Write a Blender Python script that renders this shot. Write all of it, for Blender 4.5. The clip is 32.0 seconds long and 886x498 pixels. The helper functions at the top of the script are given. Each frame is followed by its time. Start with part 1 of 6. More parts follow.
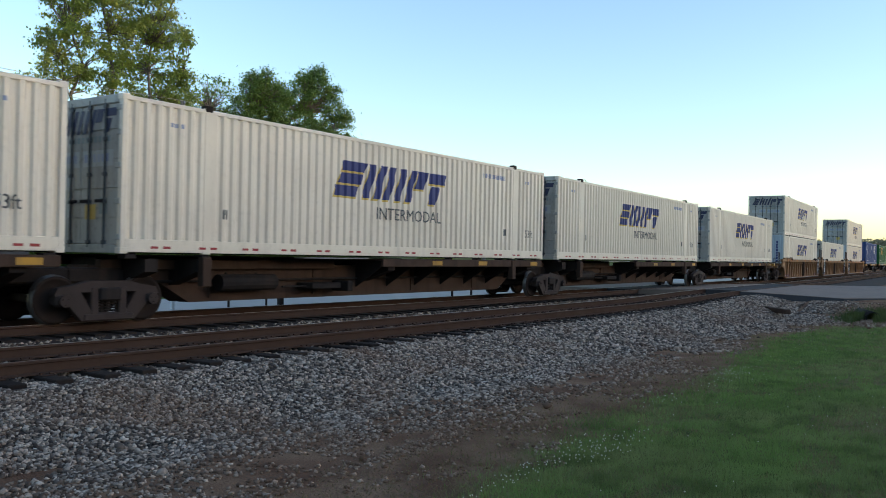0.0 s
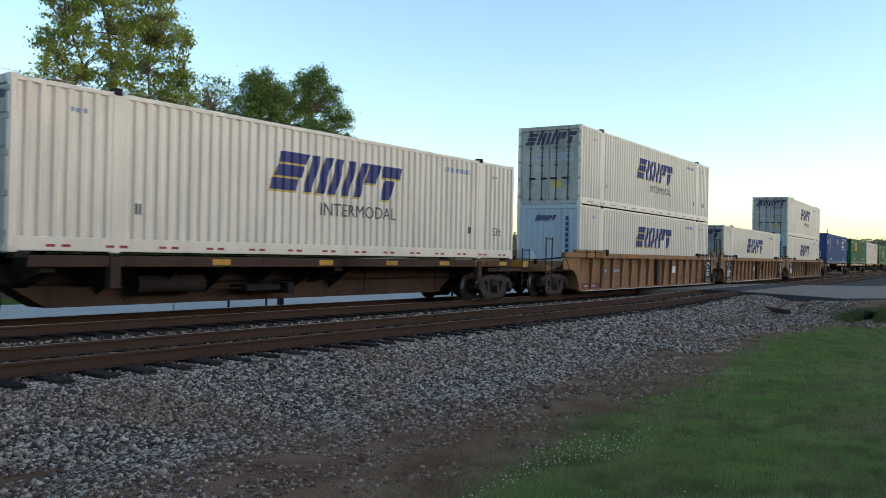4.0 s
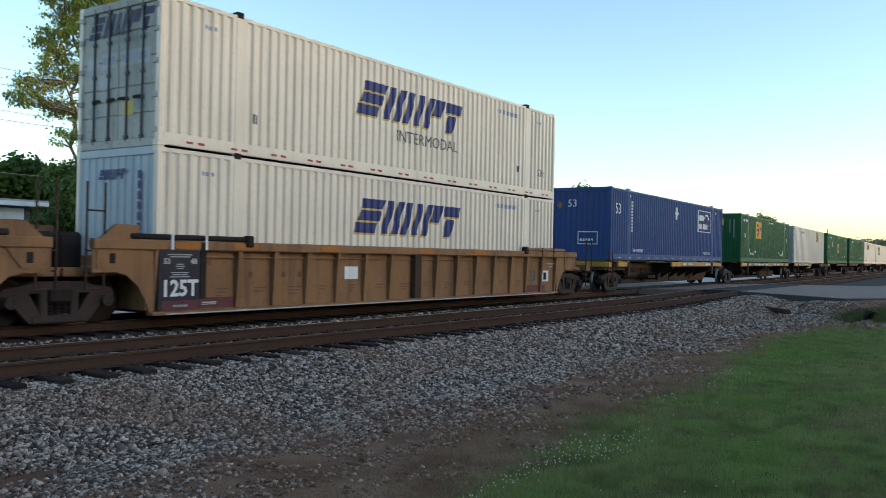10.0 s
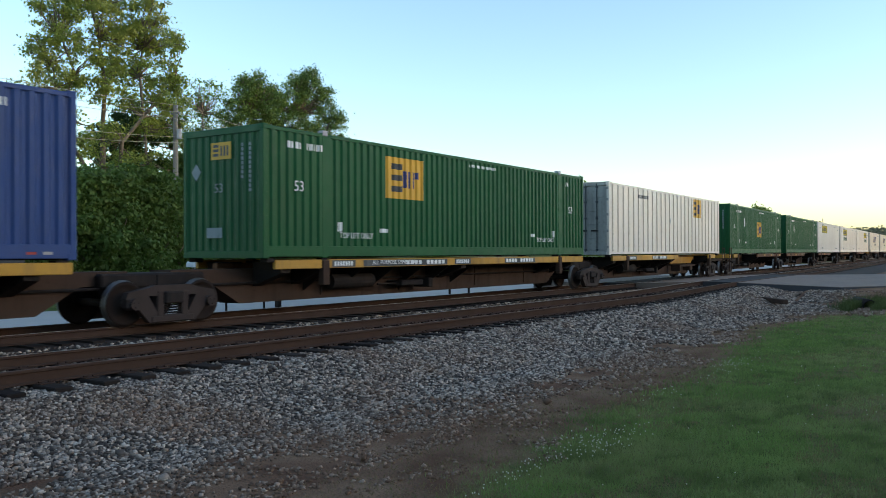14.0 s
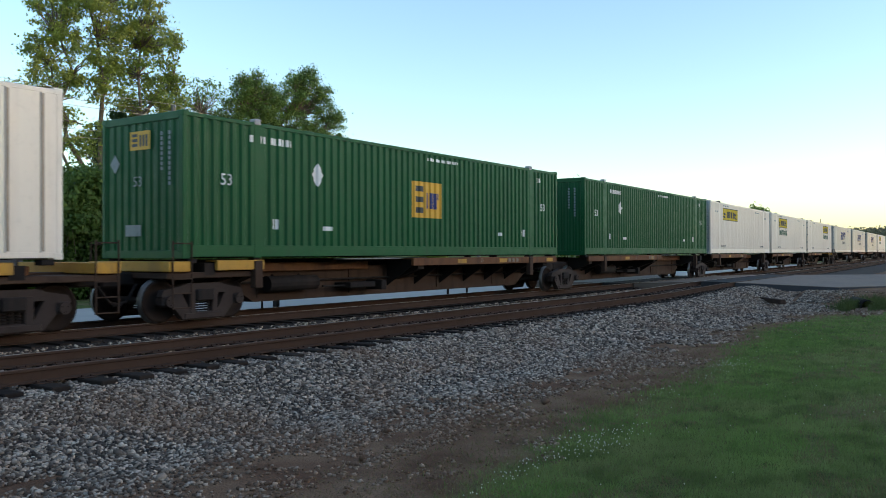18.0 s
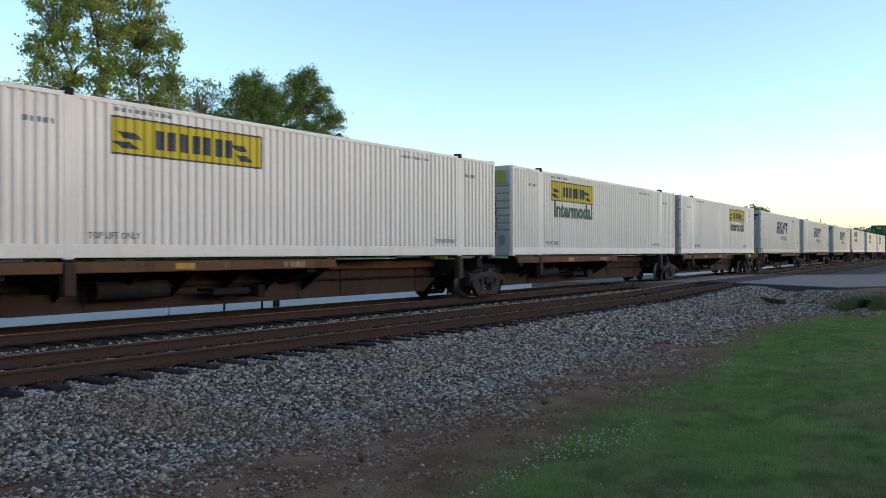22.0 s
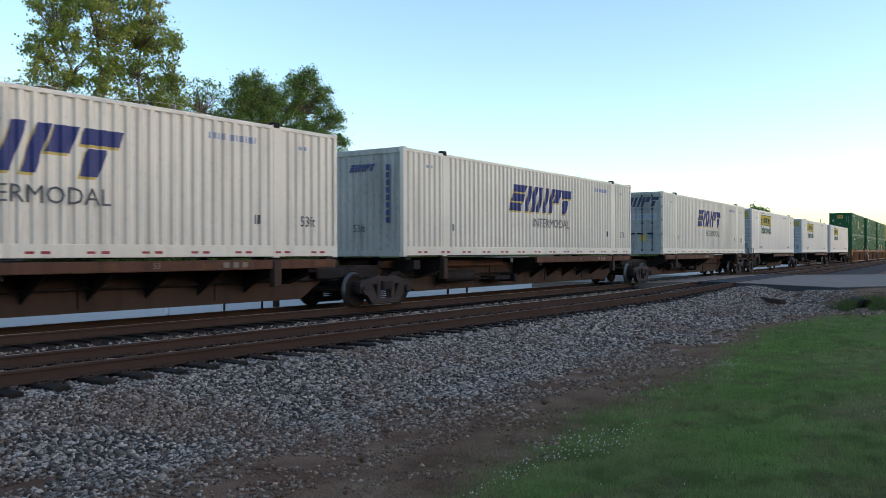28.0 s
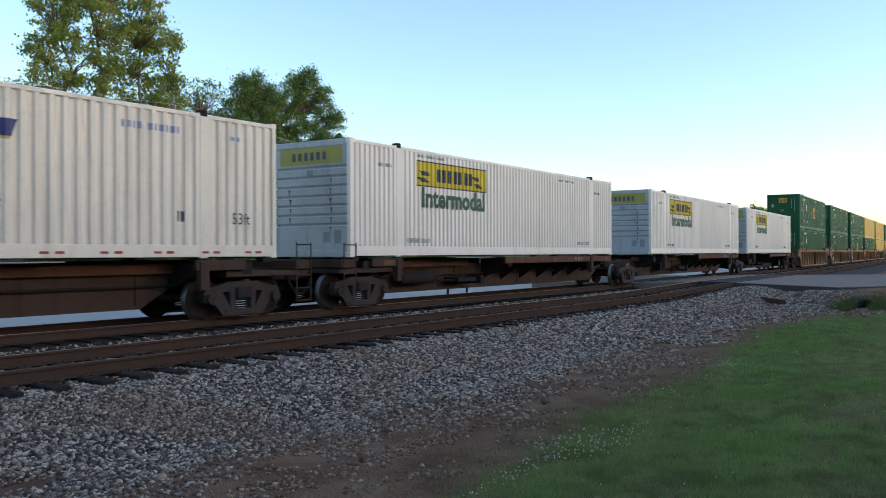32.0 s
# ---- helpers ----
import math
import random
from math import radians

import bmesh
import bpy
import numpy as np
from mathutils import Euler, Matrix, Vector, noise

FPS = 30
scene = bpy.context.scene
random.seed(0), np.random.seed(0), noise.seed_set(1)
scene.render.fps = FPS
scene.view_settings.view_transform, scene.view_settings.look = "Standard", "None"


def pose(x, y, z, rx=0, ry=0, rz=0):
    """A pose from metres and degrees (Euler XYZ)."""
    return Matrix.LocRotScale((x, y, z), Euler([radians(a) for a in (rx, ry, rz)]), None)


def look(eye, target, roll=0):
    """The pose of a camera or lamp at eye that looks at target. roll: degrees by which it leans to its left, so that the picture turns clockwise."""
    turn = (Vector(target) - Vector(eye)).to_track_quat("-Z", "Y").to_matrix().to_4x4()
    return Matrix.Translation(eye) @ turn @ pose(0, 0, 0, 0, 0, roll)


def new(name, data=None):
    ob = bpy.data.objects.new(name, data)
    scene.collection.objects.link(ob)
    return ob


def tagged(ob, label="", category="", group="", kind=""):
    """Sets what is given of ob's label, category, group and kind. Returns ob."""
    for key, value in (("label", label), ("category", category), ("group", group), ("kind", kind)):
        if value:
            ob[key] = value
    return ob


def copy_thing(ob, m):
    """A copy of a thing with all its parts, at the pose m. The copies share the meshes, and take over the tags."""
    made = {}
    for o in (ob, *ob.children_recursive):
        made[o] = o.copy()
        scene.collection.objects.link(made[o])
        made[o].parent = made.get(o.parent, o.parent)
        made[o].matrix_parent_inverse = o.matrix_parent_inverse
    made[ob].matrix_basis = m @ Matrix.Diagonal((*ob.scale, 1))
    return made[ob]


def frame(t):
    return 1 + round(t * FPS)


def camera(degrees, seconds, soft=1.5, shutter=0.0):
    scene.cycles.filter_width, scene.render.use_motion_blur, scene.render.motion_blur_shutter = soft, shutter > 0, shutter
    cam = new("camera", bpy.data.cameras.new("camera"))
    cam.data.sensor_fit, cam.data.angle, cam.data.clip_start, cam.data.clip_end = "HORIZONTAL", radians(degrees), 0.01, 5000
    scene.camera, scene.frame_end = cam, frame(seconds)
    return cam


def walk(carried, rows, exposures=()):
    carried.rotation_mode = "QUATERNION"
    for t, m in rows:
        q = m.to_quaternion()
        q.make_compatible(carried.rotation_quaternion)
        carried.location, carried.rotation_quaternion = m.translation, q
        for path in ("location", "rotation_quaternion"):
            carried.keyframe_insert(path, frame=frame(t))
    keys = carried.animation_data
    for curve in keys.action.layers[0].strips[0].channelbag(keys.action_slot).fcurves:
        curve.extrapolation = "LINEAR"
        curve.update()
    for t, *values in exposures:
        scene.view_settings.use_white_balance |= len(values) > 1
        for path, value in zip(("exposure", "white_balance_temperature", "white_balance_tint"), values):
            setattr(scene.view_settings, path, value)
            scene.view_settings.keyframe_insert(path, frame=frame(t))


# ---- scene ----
# A long freight train rolls past a lawn at dusk, seen from beside the line.
# x runs along the line, away from the camera's left; y points across the tracks; z = 0 at the rail heads.
EYE = (0.0, 0.0, 1.361)


def aim(yaw, pitch, roll):
    a, b = radians(yaw), radians(pitch)
    way = (math.sin(a) * math.cos(b), math.cos(a) * math.cos(b), math.sin(b))
    return look(EYE, tuple(e + 10 * w for e, w in zip(EYE, way)), roll)


cam = camera(54.82, 32.0, soft=0.9, shutter=0.15)
walk(cam, [
    (0.0, aim(54.095, 0.352, 1.173)),
    (11.4, aim(54.095, 0.352, 1.173)),
    (11.5, aim(54.104, 0.343, 1.088)),
    (12.0, aim(54.055, 0.414, 0.827)),
    (12.5, aim(54.119, 0.381, 0.500)),
    (13.0, aim(54.068, 0.332, -0.131)),
    (13.5, aim(54.131, 0.366, -0.068)),
    (14.0, aim(54.329, 0.249, -0.205)),
    (14.5, aim(54.482, 0.190, -0.187)),
    (15.2, aim(54.450, 0.234, -0.150)),
    (32.0, aim(54.450, 0.234, -0.150)),
], [
    (0.0, 2.12, 6750, 14),
    (6.0, 2.16, 6750, 14),
    (11.0, 2.17, 6800, 12),
    (14.5, 2.2, 6800, 12),
    (17.0, 2.1, 6700, 13),
    (19.0, 2.25, 6850, 12),
    (21.0, 2.14, 6700, 13),
    (22.5, 2.12, 6500, 16),
    (28.0, 2.17, 6500, 17),
    (32.0, 2.17, 6500, 17),
])

# ---- light ----
SUN_AZ, SUN_EL = 155.0, 8.0     # degrees from +y towards +x; above the horizon
world = bpy.data.worlds.new("dusk_sky")
scene.world = world
world.use_nodes = True
wn = world.node_tree.nodes
sky = wn.new("ShaderNodeTexSky")
sky.sky_type, sky.sun_disc = "NISHITA", False
sky.sun_elevation, sky.sun_rotation = radians(SUN_EL), radians(SUN_AZ)
sky.air_density, sky.dust_density, sky.ozone_density = 1.0, 0.5, 2.3
world.node_tree.links.new(sky.outputs[0], wn["Background"].inputs[0])
wn["Background"].inputs[1].default_value = 0.104
sun = new("sun", bpy.data.lights.new("sun", "SUN"))
sun.data.energy, sun.data.angle, sun.data.color = 0.12, radians(30), (1.0, 0.70, 0.42)
sun.matrix_world = look((0, 0, 50), (-50 * math.sin(radians(SUN_AZ)), -50 * math.cos(radians(SUN_AZ)), 50 - 50 * math.tan(radians(SUN_EL))))


# ---- materials ----
def material(name, rough=0.6, metal=0.0):
    m = bpy.data.materials.new(name)
    m.use_nodes = True
    b = m.node_tree.nodes["Principled BSDF"]
    b.inputs["Roughness"].default_value, b.inputs["Metallic"].default_value = rough, metal
    b.inputs["Specular IOR Level"].default_value = 0.3
    return m, m.node_tree.nodes, m.node_tree.links, b


def noise_at(nt, scale, detail=4.0, stretch=None, coord="Object", dist=0.0):
    n, l = nt.nodes, nt.links
    tc = n.new("ShaderNodeTexCoord")
    tex = n.new("ShaderNodeTexNoise")
    tex.inputs["Scale"].default_value, tex.inputs["Detail"].default_value, tex.inputs["Distortion"].default_value = scale, detail, dist
    src = tc.outputs[coord]
    if stretch:
        mp = n.new("ShaderNodeMapping")
        mp.inputs["Scale"].default_value = stretch
        l.new(src, mp.inputs[0])
        src = mp.outputs[0]
    l.new(src, tex.inputs["Vector"])
    return tex.outputs["Fac"]


def ramp(nt, src, lo, hi, a=0.0, b=1.0):
    r = nt.nodes.new("ShaderNodeMapRange")
    for i, v in enumerate((lo, hi, a, b)):
        r.inputs[i + 1].default_value = v
    nt.links.new(src, r.inputs[0])
    return r.outputs[0]


def mix(nt, fac, a, b, kind="MIX"):
    m = nt.nodes.new("ShaderNodeMix")
    m.data_type, m.blend_type = "RGBA", kind
    for sock, v in ((m.inputs[0], fac), (m.inputs[6], a), (m.inputs[7], b)):
        if isinstance(v, bpy.types.NodeSocket):
            nt.links.new(v, sock)
        elif isinstance(v, tuple):
            sock.default_value = (*v, 1.0)
        else:
            sock.default_value = v
    return m.outputs[2]


def bump(nt, bsdf, src, strength=0.3, distance=0.01):
    b = nt.nodes.new("ShaderNodeBump")
    b.inputs["Strength"].default_value, b.inputs["Distance"].default_value = strength, distance
    nt.links.new(src, b.inputs["Height"])
    nt.links.new(b.outputs[0], bsdf.inputs["Normal"])


def worn(name, colour, dirt=(0.12, 0.09, 0.07), rough=0.5, amount=0.5, streak=True, metal=0.0, grain=9.0, vary=0.0, gloss=0.3):
    """Paint or plain surface with broad grime, upright run-off streaks and fine grain."""
    m, n, l, b = material(name, rough, metal)
    nt = m.node_tree
    b.inputs["Specular IOR Level"].default_value = gloss
    broad = ramp(nt, noise_at(nt, 0.7, 5), 0.45, 0.75, 0.0, amount)
    col = mix(nt, broad, colour, tuple(0.6 * c + 0.4 * d for c, d in zip(colour, dirt)))
    if streak:
        runs = ramp(nt, noise_at(nt, 1.0, 5, (3.0, 3.0, 0.25)), 0.52, 0.8, 0.0, amount)
        col = mix(nt, runs, col, dirt)
    fine = ramp(nt, noise_at(nt, grain, 6), 0.55, 0.85, 0.0, amount * 0.7)
    col = mix(nt, fine, col, dirt)
    if vary:
        info = n.new("ShaderNodeObjectInfo")
        col = mix(nt, ramp(nt, info.outputs["Random"], 0, 1, 0.0, vary), col, dirt)
    l.new(col, b.inputs["Base Color"])
    l.new(ramp(nt, noise_at(nt, 4.0, 4), 0.3, 0.7, rough - 0.08, min(1.0, rough + 0.15)), b.inputs["Roughness"])
    bump(nt, b, noise_at(nt, 40.0, 3), 0.12, 0.004)
    return m


WHITE = worn("cream_white_paint", (0.725, 0.63, 0.505), (0.31, 0.24, 0.17), 0.38, 0.34, gloss=0.5)
WHITE_B = worn("white_paint_cool", (0.82, 0.71, 0.60), (0.42, 0.33, 0.25), 0.36, 0.3, gloss=0.5)
# grimy grey-white; on leading ends it also holds their shade
GREYWHITE = worn("grey_white_and_shaded_end", (0.40, 0.385, 0.345), (0.075, 0.062, 0.052), 0.55, 0.75)
# white end wall with bluish skylit shade put into its colour
SKYLIT_END = worn("skylit_end_tone", (0.42, 0.48, 0.51), (0.2, 0.2, 0.2), 0.5, 0.35)
BLUE = worn("blue_paint", (0.026, 0.062, 0.185), (0.05, 0.06, 0.10), 0.5, 0.4, gloss=0.2)
GREEN = worn("green_paint", (0.006, 0.085, 0.026), (0.02, 0.045, 0.025), 0.42, 0.4, gloss=0.2)
# yellow stands for low warm light reflected by the far boxes
GLOWBOX = worn("yellow_reflection_tone", (0.62, 0.42, 0.10), (0.3, 0.2, 0.08), 0.45, 0.4)
TAN = worn("mustard_paint", (0.262, 0.138, 0.066), (0.085, 0.046, 0.034), 0.6, 0.75, gloss=0.08)
PATCH = worn("worn_orange_paint", (0.40, 0.145, 0.035), (0.2, 0.1, 0.05), 0.6, 0.6, gloss=0.08)
YELLOW = worn("yellow_paint", (0.50, 0.255, 0.035), (0.13, 0.07, 0.04), 0.55, 0.6)
RUST = worn("rusty_brown_steel", (0.070, 0.042, 0.030), (0.025, 0.018, 0.015), 0.75, 0.8, gloss=0.08)
DARK = worn("dark_grimy_steel", (0.022, 0.018, 0.017), (0.06, 0.042, 0.033), 0.75, 0.5, gloss=0.08)
TREAD = worn("grimy_wheel_steel", (0.026, 0.018, 0.015), (0.03, 0.022, 0.018), 0.7, 0.6, gloss=0.04)
CAST = worn("cast_brown_steel", (0.054, 0.038, 0.033), (0.03, 0.022, 0.018), 0.7, 0.8, gloss=0.1)
RIM = worn("bright_wheel_tread", (0.17, 0.16, 0.15), (0.12, 0.1, 0.09), 0.35, 0.4, metal=0.8)
OCHRE = worn("rusty_ochre_paint", (0.16, 0.072, 0.036), (0.05, 0.03, 0.024), 0.65, 0.9, gloss=0.08)
REDRUST = worn("red_rusted_sill", (0.125, 0.056, 0.034), (0.045, 0.028, 0.022), 0.7, 0.8, gloss=0.08)
DULLMARK = worn("dull_sill_marks", (0.22, 0.17, 0.13), (0.08, 0.05, 0.04), 0.7, 0.7)
RAILRUST = worn("rail_rust", (0.066, 0.038, 0.027), (0.035, 0.02, 0.015), 0.85, 0.7, streak=False, gloss=0.08)
DULLTOP = worn("dull_rusted_rail_head", (0.13, 0.08, 0.058), (0.07, 0.04, 0.03), 0.6, 0.6, streak=False, metal=0.2, gloss=0.15)
RAILTOP = worn("polished_rail_head", (0.42, 0.38, 0.35), (0.15, 0.11, 0.09), 0.32, 0.5, streak=False, metal=0.8)
TIE = worn("creosoted_timber", (0.022, 0.016, 0.014), (0.05, 0.038, 0.03), 0.85, 0.7, streak=False, vary=0.4, gloss=0.08)
NAVY = worn("navy_lettering", (0.030, 0.040, 0.150), (0.1, 0.1, 0.12), 0.5, 0.25)
DOORINK = worn("door_lettering", (0.026, 0.03, 0.07), (0.12, 0.12, 0.13), 0.55, 0.4)
# dull white of number fields; also darkens ribbed ends as if shaded
FIELD = worn("dull_field_and_shaded_end", (0.43, 0.44, 0.43), (0.16, 0.14, 0.12), 0.55, 0.6)
GRIME = worn("faded_dark_stencil", (0.16, 0.092, 0.055), (0.08, 0.05, 0.035), 0.65, 0.6, gloss=0.08)
NOTICE = worn("blue_black_notice_paint", (0.034, 0.032, 0.04), (0.07, 0.055, 0.05), 0.6, 0.5, gloss=0.1)
GOLD = worn("gold_lettering", (0.58, 0.40, 0.10), (0.3, 0.25, 0.1), 0.5, 0.25)
INK = worn("dark_lettering", (0.045, 0.05, 0.055), (0.3, 0.28, 0.25), 0.55, 0.35)
FAINT = worn("weathered_pale_lettering", (0.26, 0.30, 0.30), (0.06, 0.10, 0.08), 0.6, 0.7)
BLUEGREY = worn("faded_blue_lettering", (0.25, 0.28, 0.40), (0.4, 0.38, 0.35), 0.55, 0.5)
PALEMARK = worn("pale_lettering", (0.70, 0.71, 0.70), (0.3, 0.3, 0.3), 0.55, 0.3)
# the side banner's yellow, darkened for the shaded end
END_BANNER = worn("shaded_yellow_banner", (0.36, 0.31, 0.06), (0.2, 0.18, 0.07), 0.55, 0.5)
BANNER = worn("yellow_banner", (0.62, 0.44, 0.02), (0.3, 0.24, 0.05), 0.5, 0.25)
ORANGE = worn("orange_yellow_panel", (0.66, 0.36, 0.04), (0.35, 0.2, 0.05), 0.5, 0.25)
RED = worn("red_reflector", (0.33, 0.03, 0.03), (0.2, 0.1, 0.1), 0.4, 0.25)
MAROON = worn("maroon_patch", (0.12, 0.03, 0.035), (0.06, 0.03, 0.03), 0.6, 0.4)
FADED = worn("faded_red_paint", (0.30, 0.07, 0.06), (0.2, 0.11, 0.07), 0.6, 0.6)
DKGREEN = worn("dark_green_lettering", (0.02, 0.07, 0.035), (0.1, 0.12, 0.1), 0.5, 0.2)
ROADMAT = worn("grey_asphalt", (0.235, 0.175, 0.14), (0.05, 0.05, 0.05), 0.75, 0.5, streak=False, grain=30, gloss=0.08)
PALEROAD = worn("pale_concrete", (0.56, 0.485, 0.42), (0.27, 0.24, 0.22), 0.9, 0.4, streak=False, grain=12, gloss=0.05)
PANEL = worn("crossing_panel_rubber", (0.045, 0.045, 0.047), (0.09, 0.08, 0.07), 0.8, 0.5, streak=False, grain=20, gloss=0.08)
CLOVER = worn("clover_white", (0.62, 0.57, 0.44), (0.4, 0.34, 0.24), 0.8, 0.5, streak=False)
RIBSTAIN = worn("brown_stained_white", (0.36, 0.27, 0.19), (0.16, 0.11, 0.07), 0.6, 0.7)
WALLW = worn("white_siding", (0.66, 0.67, 0.66), (0.3, 0.3, 0.28), 0.6, 0.3)
WALLG = worn("dark_grey_siding", (0.085, 0.08, 0.078), (0.05, 0.045, 0.04), 0.7, 0.4)
ROOFG = worn("grey_roofing", (0.34, 0.34, 0.35), (0.15, 0.15, 0.15), 0.7, 0.4, streak=False)
WOODP = worn("weathered_pole_wood", (0.22, 0.20, 0.17), (0.09, 0.08, 0.07), 0.9, 0.6)
BARK = worn("tree_bark", (0.17, 0.135, 0.10), (0.06, 0.05, 0.04), 0.9, 0.7)
WIRE = worn("cable", (0.27, 0.26, 0.19), (0.1, 0.1, 0.1), 0.6, 0.3, streak=False)
ROD = worn("dark_grey_steel", (0.075, 0.078, 0.08), (0.04, 0.034, 0.03), 0.6, 0.6)
GALV = worn("galvanised_pipe", (0.40, 0.40, 0.40), (0.12, 0.10, 0.09), 0.5, 0.5, streak=False)


def leaf_material(name, low, high, warm=None, size=0.35, detail=2, gloss=0.25, share=0.8, mottle=None):
    m, n, l, b = material(name, 0.55)
    b.inputs["Specular IOR Level"].default_value = gloss
    nt = m.node_tree
    geo = n.new("ShaderNodeNewGeometry")
    col = mix(nt, ramp(nt, geo.outputs["Random Per Island"], 0.0, 1.0, 0.25, 0.75), low, high)
    col = mix(nt, ramp(nt, noise_at(nt, 1.1, 2), 0.35, 0.65, 0.0, 0.55), col, mix(nt, 1.0, col, (0.58, 0.62, 0.6), "MULTIPLY"))
    if warm:
        col = mix(nt, ramp(nt, noise_at(nt, size, detail), 0.46, 0.72, 0.0, share), col, warm)
    if mottle:
        col = mix(nt, ramp(nt, noise_at(nt, 2.6, 5, dist=0.6), 0.48, 0.64, 0.0, 0.6), col, mottle)
    l.new(col, b.inputs["Base Color"])
    t = n.new("ShaderNodeBsdfTranslucent")
    l.new(col, t.inputs[0])
    s = n.new("ShaderNodeMixShader")
    s.inputs[0].default_value = 0.45
    l.new(b.outputs[0], s.inputs[1])
    l.new(t.outputs[0], s.inputs[2])
    l.new(s.outputs[0], n["Material Output"].inputs[0])
    return m


LEAF_TALL = leaf_material("olive_leaves", (0.165, 0.22, 0.042), (0.36, 0.43, 0.09), (0.40, 0.41, 0.10))
LEAF_MID = leaf_material("green_leaves", (0.085, 0.16, 0.036), (0.22, 0.31, 0.075))
LEAF_DEEP = leaf_material("shaded_green_leaves", (0.035, 0.08, 0.02), (0.10, 0.15, 0.04))
LEAF_BUSH = leaf_material("deep_green_leaves", (0.06, 0.12, 0.024), (0.16, 0.23, 0.05))
# distance haze is mixed into this paler, greyer leaf colour
LEAF_HAZE = leaf_material("haze_toned_leaves", (0.13, 0.13, 0.08), (0.20, 0.19, 0.12))
GRASSB = leaf_material("grass_blades", (0.125, 0.225, 0.052), (0.28, 0.37, 0.11), (0.34, 0.265, 0.15), 0.5, 7, 0.1, 0.5, (0.085, 0.125, 0.034))
WEEDB = leaf_material("weed_blades", (0.05, 0.09, 0.02), (0.13, 0.15, 0.05))
DRYB = leaf_material("dry_grass_blades", (0.30, 0.20, 0.10), (0.17, 0.15, 0.06))


def ground_material():
    """Turf that thins into bare soil and scattered gravel towards the line; UV holds metres along and across."""
    m, n, l, b = material("turf_and_soil", 0.95)
    b.inputs["Specular IOR Level"].default_value = 0.05
    nt = m.node_tree
    uv = n.new("ShaderNodeUVMap")
    uv.uv_map = "line"
    sep = n.new("ShaderNodeSeparateXYZ")
    l.new(uv.outputs[0], sep.inputs[0])
    edge = n.new("ShaderNodeMath")
    l.new(sep.outputs[1], edge.inputs[0])
    l.new(ramp(nt, noise_at(nt, 0.9, 6), 0.2, 0.8, -0.6, 0.6), edge.inputs[1])
    grassy = ramp(nt, edge.outputs[0], 4.35, 5.0, 1.0, 0.0)
    beyond = ramp(nt, edge.outputs[0], 21.5, 22.5, 0.0, 1.0)
    both = n.new("ShaderNodeMath")
    both.operation = "MAXIMUM"
    l.new(grassy, both.inputs[0])
    l.new(beyond, both.inputs[1])
    turf = mix(nt, ramp(nt, noise_at(nt, 0.55, 5), 0.42, 0.7), (0.12, 0.165, 0.038), (0.25, 0.18, 0.095))
    turf = mix(nt, ramp(nt, noise_at(nt, 2.6, 5, dist=0.6), 0.48, 0.64, 0.0, 0.6), turf, (0.05, 0.06, 0.02))
    turf = mix(nt, ramp(nt, noise_at(nt, 45.0, 4), 0.4, 0.7, 0, 0.6), turf, (0.02, 0.045, 0.01))
    soil = mix(nt, ramp(nt, noise_at(nt, 1.6, 8), 0.35, 0.7), (0.15, 0.072, 0.042), (0.28, 0.165, 0.10))
    soil = mix(nt, ramp(nt, noise_at(nt, 60.0, 4), 0.45, 0.7, 0, 0.7), soil, (0.06, 0.05, 0.042))
    l.new(mix(nt, both.outputs[0], soil, turf), b.inputs["Base Color"])
    bump(nt, b, noise_at(nt, 35.0, 6), 0.8, 0.03)
    return m


def stone_material(name, a, bb, warm):
    m, n, l, b = material(name, 0.85)
    b.inputs["Specular IOR Level"].default_value = 0.08
    nt = m.node_tree
    geo = n.new("ShaderNodeNewGeometry")
    power = n.new("ShaderNodeMath")
    power.operation, power.inputs[1].default_value = "POWER", 2.0
    l.new(geo.outputs["Random Per Island"], power.inputs[0])
    col = mix(nt, power.outputs[0], a, bb)
    hue = n.new("ShaderNodeMath")
    hue.operation, hue.inputs[1].default_value = "MULTIPLY", 57.3
    l.new(geo.outputs["Random Per Island"], hue.inputs[0])
    frac = n.new("ShaderNodeMath")
    frac.operation = "FRACT"
    l.new(hue.outputs[0], frac.inputs[0])
    col = mix(nt, ramp(nt, frac.outputs[0], 0.0, 1.0, 0.0, 0.42), col, mix(nt, 1.0, col, (1.25, 0.86, 0.62), "MULTIPLY"))
    col = mix(nt, ramp(nt, noise_at(nt, 0.55, 6), 0.5, 0.7, 0.0, 0.5), col, warm)
    col = mix(nt, ramp(nt, noise_at(nt, 70.0, 3), 0.4, 0.7, 0, 0.35), col, (0.08, 0.08, 0.085))
    # stones far from the rails are stained by the soil between them
    tc, sep = n.new("ShaderNodeTexCoord"), n.new("ShaderNodeSeparateXYZ")
    l.new(tc.outputs["Object"], sep.inputs[0])
    wander = n.new("ShaderNodeMath")
    l.new(sep.outputs[1], wander.inputs[0])
    l.new(ramp(nt, noise_at(nt, 0.8, 5), 0.2, 0.8, -1.0, 1.0), wander.inputs[1])
    col = mix(nt, ramp(nt, wander.outputs[0], 7.4, 5.2, 0.0, 0.5), col, warm)
    l.new(col, b.inputs["Base Color"])
    return m


GROUND = ground_material()
STONES = stone_material("crushed_stone", (0.048, 0.039, 0.033), (0.66, 0.565, 0.465), (0.23, 0.125, 0.072))
# far darker than the loose stones: shade of the gaps is in the colour
BED = stone_material("stone_bed_gap_shade", (0.026, 0.020, 0.017), (0.05, 0.037, 0.030), (0.08, 0.046, 0.032))


